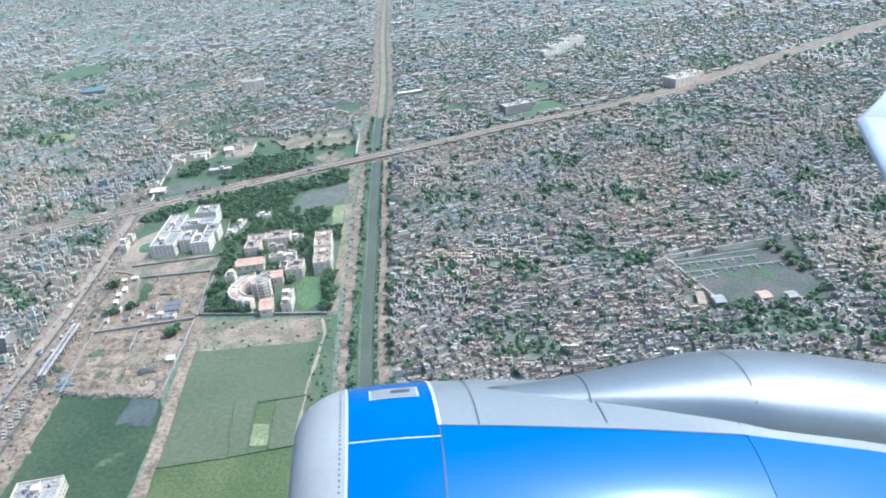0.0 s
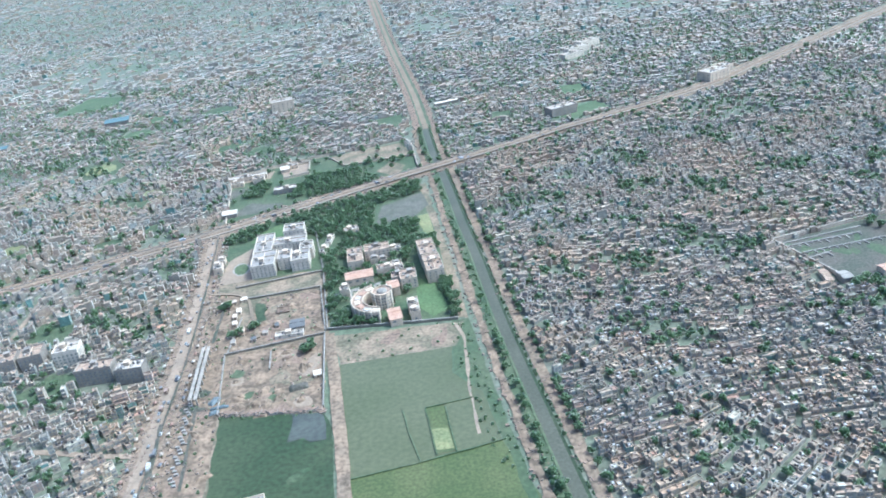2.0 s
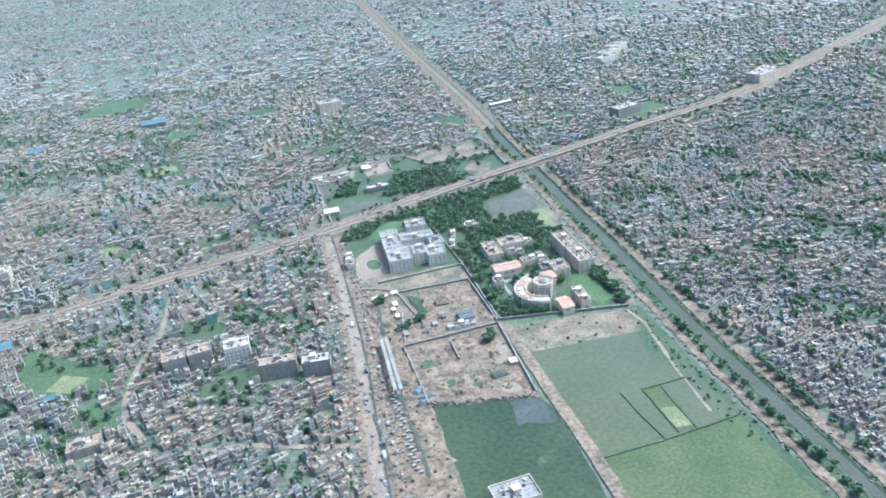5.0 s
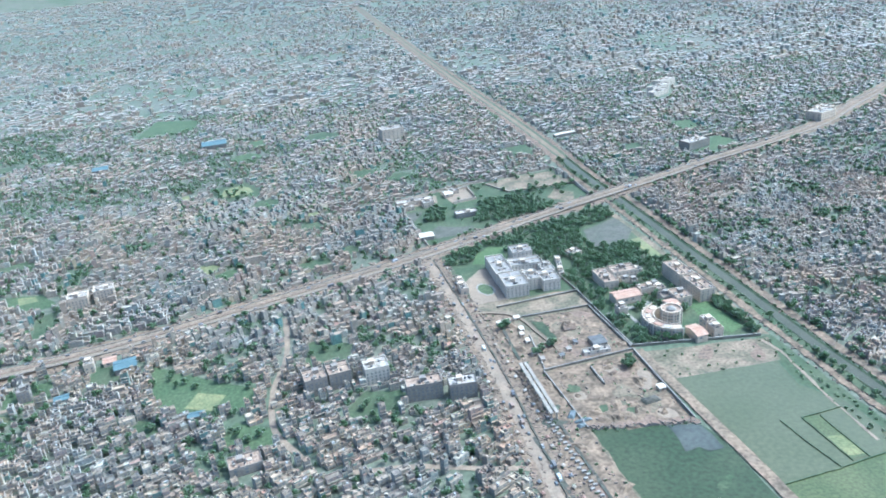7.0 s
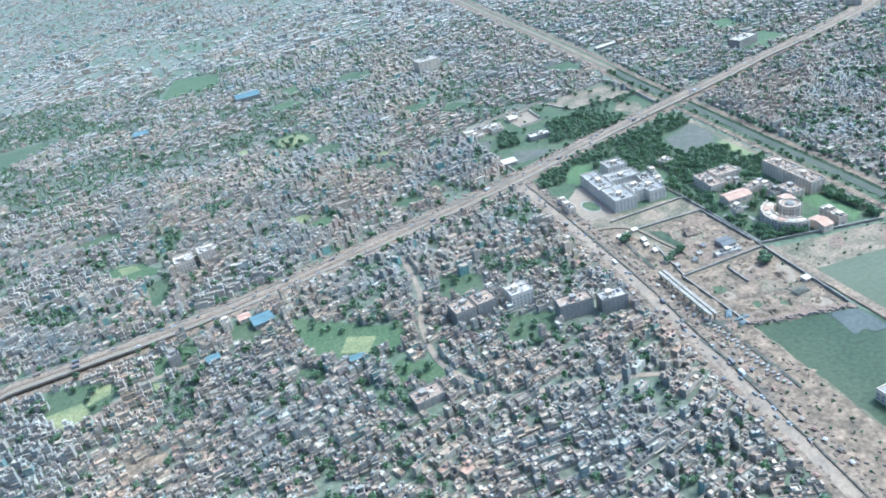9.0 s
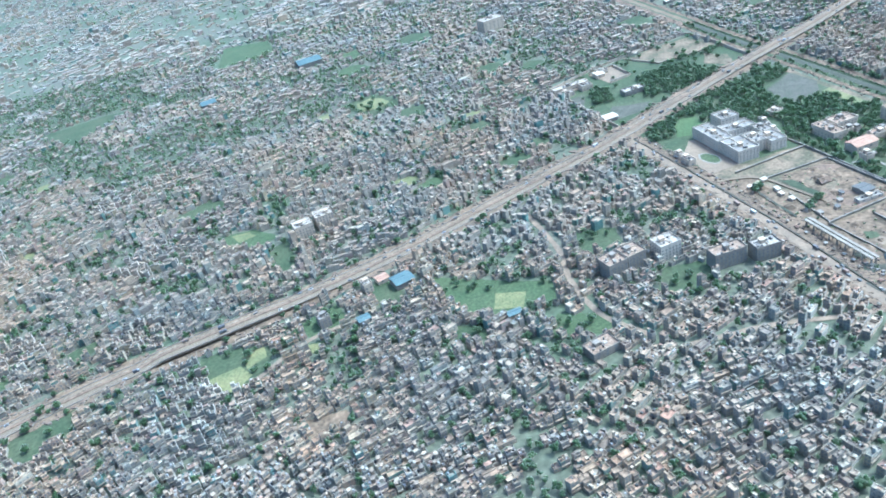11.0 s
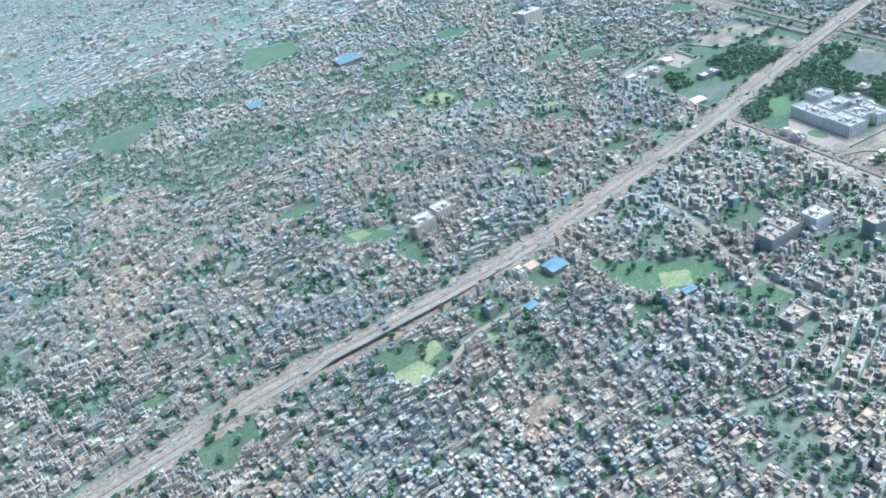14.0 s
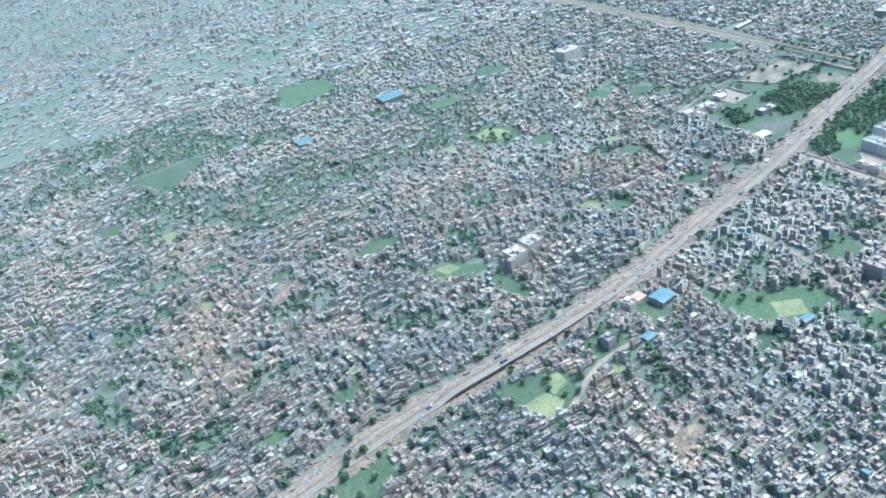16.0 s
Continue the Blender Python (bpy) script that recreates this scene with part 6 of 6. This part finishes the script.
def between(a, b, n=6):
    return [(s, rad(s)) for s in np.linspace(a, b, n)]


engine = base("jet_engine", ENG, "blue and silver jet engine nacelle of the aircraft in flight", "jet engine")
part("inlet_lip", sleeve([p for p in PROF if p[0] <= 0.0], 0, 360, 96), M_elip, engine, "bare grey metal inlet lip")
part("inlet_duct", sleeve([(-0.29, 0.90), (0.0, 0.86), (0.9, 0.88)], 0, 360, 64), M_elip, engine)
cowl = part("inlet_cowl", sleeve(between(0.0, 0.5), 0, 360, 96), M_eblue, engine, "bright blue painted inlet cowl")
part("seam", sleeve(between(-0.006, 0.008, 2), 0, 360, 96, 0.002), M_ewhite, cowl)
part("seam", sleeve(between(0.005, 0.5, 6), 35.75, 36.1, 1, 0.003), M_ewhite, cowl)
part("hatch", sleeve(between(0.13, 0.42, 5), 54.6, 63.0, 6, 0.004), M_ewhite, cowl, "pale latch panel")
part("hatch", sleeve(between(0.142, 0.408, 5), 54.9, 62.7, 6, 0.006), M_ehatch, cowl, "grey latch panel")
part("latch", sleeve(between(0.26, 0.37, 4), 58.2, 60, 2, 0.012), M_edark, cowl)
fan = part("fan_cowl", sleeve(between(0.5, 2.25, 10), -250, edge_angle, 90), M_eblue, engine, "bright blue painted fan cowl")
part("seam", sleeve(between(0.497, 0.505, 2), -250, 40, 80, 0.003), M_edark, fan)
part("seam", sleeve(between(0.492, 0.512, 2), 40, 100, 20, 0.004), M_ewhite, fan)
part("seam", sleeve(between(0.5, 2.25, 10), lambda s: edge_angle(s) - 0.3, lambda s: edge_angle(s) + 0.1, 1, 0.003), M_edark, fan)
part("reverser_cowl", sleeve(between(2.255, 4.2, 10), -250, edge_angle, 90), M_eblue, engine, "bright blue painted rear cowl")
crown = part("cowl_crown", sleeve(between(0.5, 2.25, 9) + between(2.255, 4.2, 9), edge_angle, 110, 24), M_ecrown, engine, "bare silver upper cowl")
for s in (0.72, 1.45, 2.25):
    part("seam", sleeve(between(s, s + 0.008, 2), 40, 100, 20, 0.003), M_edark, crown)
for i in range(72):
    bm = bmesh.new()
    a = radians(-20 + i * 1.6)
    bmesh.ops.create_circle(bm, cap_ends=True, segments=6, radius=0.006)
    o = part("rivet", bm, M_edark, cowl)
    o.matrix_basis = Matrix.Translation((-0.035, (rad(-0.035) + 0.004) * math.sin(a), (rad(-0.035) + 0.004) * math.cos(a))) @ Vector((0, math.sin(a), math.cos(a))).to_track_quat("Z", "Y").to_matrix().to_4x4()
# the pylon's swelling fairing along the crown
bm = bmesh.new()
rows = []
for s in np.linspace(0.85, 5.0, 30):
    k = min(1.0, (s - 0.85) / 1.9)
    k = k * k * (3 - 2 * k)
    g = min(1.0, (s - 0.85) / 1.6) ** 0.7
    lo, hi, ht = 58 - (55 - edge_angle(s)) * g, 62 + 20 * g, 0.02 + 0.27 * k
    hw, f0 = (hi - lo) / 2, (hi + lo) / 2
    rows.append([bm.verts.new((s, q * math.sin(radians(f)), q * math.cos(radians(f)))) for f, q in ((f0 + hw * u, rad(s) - 0.02 + ht * max(0.0, 1 - abs(u) ** 2.6) ** 0.55) for u in np.linspace(-1, 1, 25))])
for p, q in zip(rows, rows[1:]):
    for i in range(24):
        bm.faces.new((p[i], p[i + 1], q[i + 1], q[i])).smooth = True
bm.faces.new(rows[0])
bmesh.ops.recalc_face_normals(bm, faces=bm.faces[:])
pylon = part("pylon_fairing", bm, M_esilver, engine, "polished silver pylon fairing")


def fairing_radius(s, f):
    k = min(1.0, (s - 0.85) / 1.9)
    k = k * k * (3 - 2 * k)
    g = min(1.0, (s - 0.85) / 1.6) ** 0.7
    lo, hi, ht = 58 - (55 - edge_angle(s)) * g, 62 + 20 * g, 0.02 + 0.27 * k
    u = (f - (hi + lo) / 2) / ((hi - lo) / 2)
    return rad(s) - 0.02 + ht * max(0.0, 1 - abs(u) ** 2.6) ** 0.55


def fairing_patch(s0, s1, f0, f1, out=0.004):
    """A thin plate laid on the fairing."""
    bm = bmesh.new()
    grid = [[bm.verts.new((s, (fairing_radius(s, f) + out) * math.sin(radians(f)), (fairing_radius(s, f) + out) * math.cos(radians(f)))) for f in np.linspace(f0, f1, 9)] for s in np.linspace(s0, s1, 4)]
    for p, q in zip(grid, grid[1:]):
        for i in range(8):
            bm.faces.new((p[i], p[i + 1], q[i + 1], q[i])).smooth = True
    bmesh.ops.recalc_face_normals(bm, faces=bm.faces[:])
    bm.normal_update()
    if sum(f.normal.z for f in bm.faces) < 0:
        bmesh.ops.reverse_faces(bm, faces=bm.faces[:])
    return bm


part("seam", fairing_patch(1.42, 1.43, 48, 74), M_edark, pylon)
part("seam", fairing_patch(2.35, 2.36, 42, 76), M_edark, pylon)
part("seam", fairing_patch(1.43, 3.2, 65.0, 65.3), M_edark, pylon)
for i in range(14):
    part("vent_slat", fairing_patch(3.0 + 0.05 * i, 3.022 + 0.05 * i, 62, 66), M_edark, pylon, "dark vent slot")
for i in range(3):
    part("vent_slat", fairing_patch(1.95 + 0.06 * i, 1.97 + 0.06 * i, 69, 72), M_edark, pylon, "dark vent slot")

UPW = (E1 * 0.5 + E2 * 0.866).normalized()


def section(le, chord, th):
    pr = ((0, 0), (0.02, 0.45), (0.12, 0.9), (0.35, 1.0), (0.7, 0.6), (1, 0.03), (0.7, -0.35), (0.35, -0.5), (0.12, -0.45), (0.02, -0.25))
    return [le + AX * (c * chord) + UPW * (t * th) for c, t in pr]


def loft(secs):
    bm = bmesh.new()
    rows = [[bm.verts.new(p) for p in s] for s in secs]
    n = len(rows[0])
    for p, q in zip(rows, rows[1:]):
        for i in range(n):
            bm.faces.new((p[i], p[(i + 1) % n], q[(i + 1) % n], q[i])).smooth = True
    bm.faces.new(rows[0])
    bm.faces.new(list(reversed(rows[-1])))
    bmesh.ops.recalc_face_normals(bm, faces=bm.faces[:])
    return bm


TIP = Vector((8.82, 2.70, -16.0))
SPAN = Vector((7.20, 0.87, -12.0)) - TIP
wing = base("aircraft_wing", M0, "white swept aircraft wing with an upturned blue tip", "aircraft wing")
part("wing_panel", loft([section(TIP + SPAN * k, 1.7 + 0.7 * k, 0.16 + 0.1 * k) for k in (2.2, 1.5, 1.0, 0.5, 0.0)]), M_ewhite, wing)
part("winglet_root", loft([section(TIP, 1.7, 0.16), section(TIP + AX * 0.5 + UPW * 0.45 - SPAN * 0.03, 1.45, 0.12), section(TIP + AX * 0.8 + UPW * 0.85 - SPAN * 0.05, 1.25, 0.10)]), M_ewhite, wing)
part("winglet", loft([section(TIP + AX * 0.8 + UPW * 0.85 - SPAN * 0.05, 1.25, 0.10), section(TIP + AX * 1.5 + UPW * 2.0 - SPAN * 0.1, 0.8, 0.06)]), M_eblue, wing, "blue painted winglet")
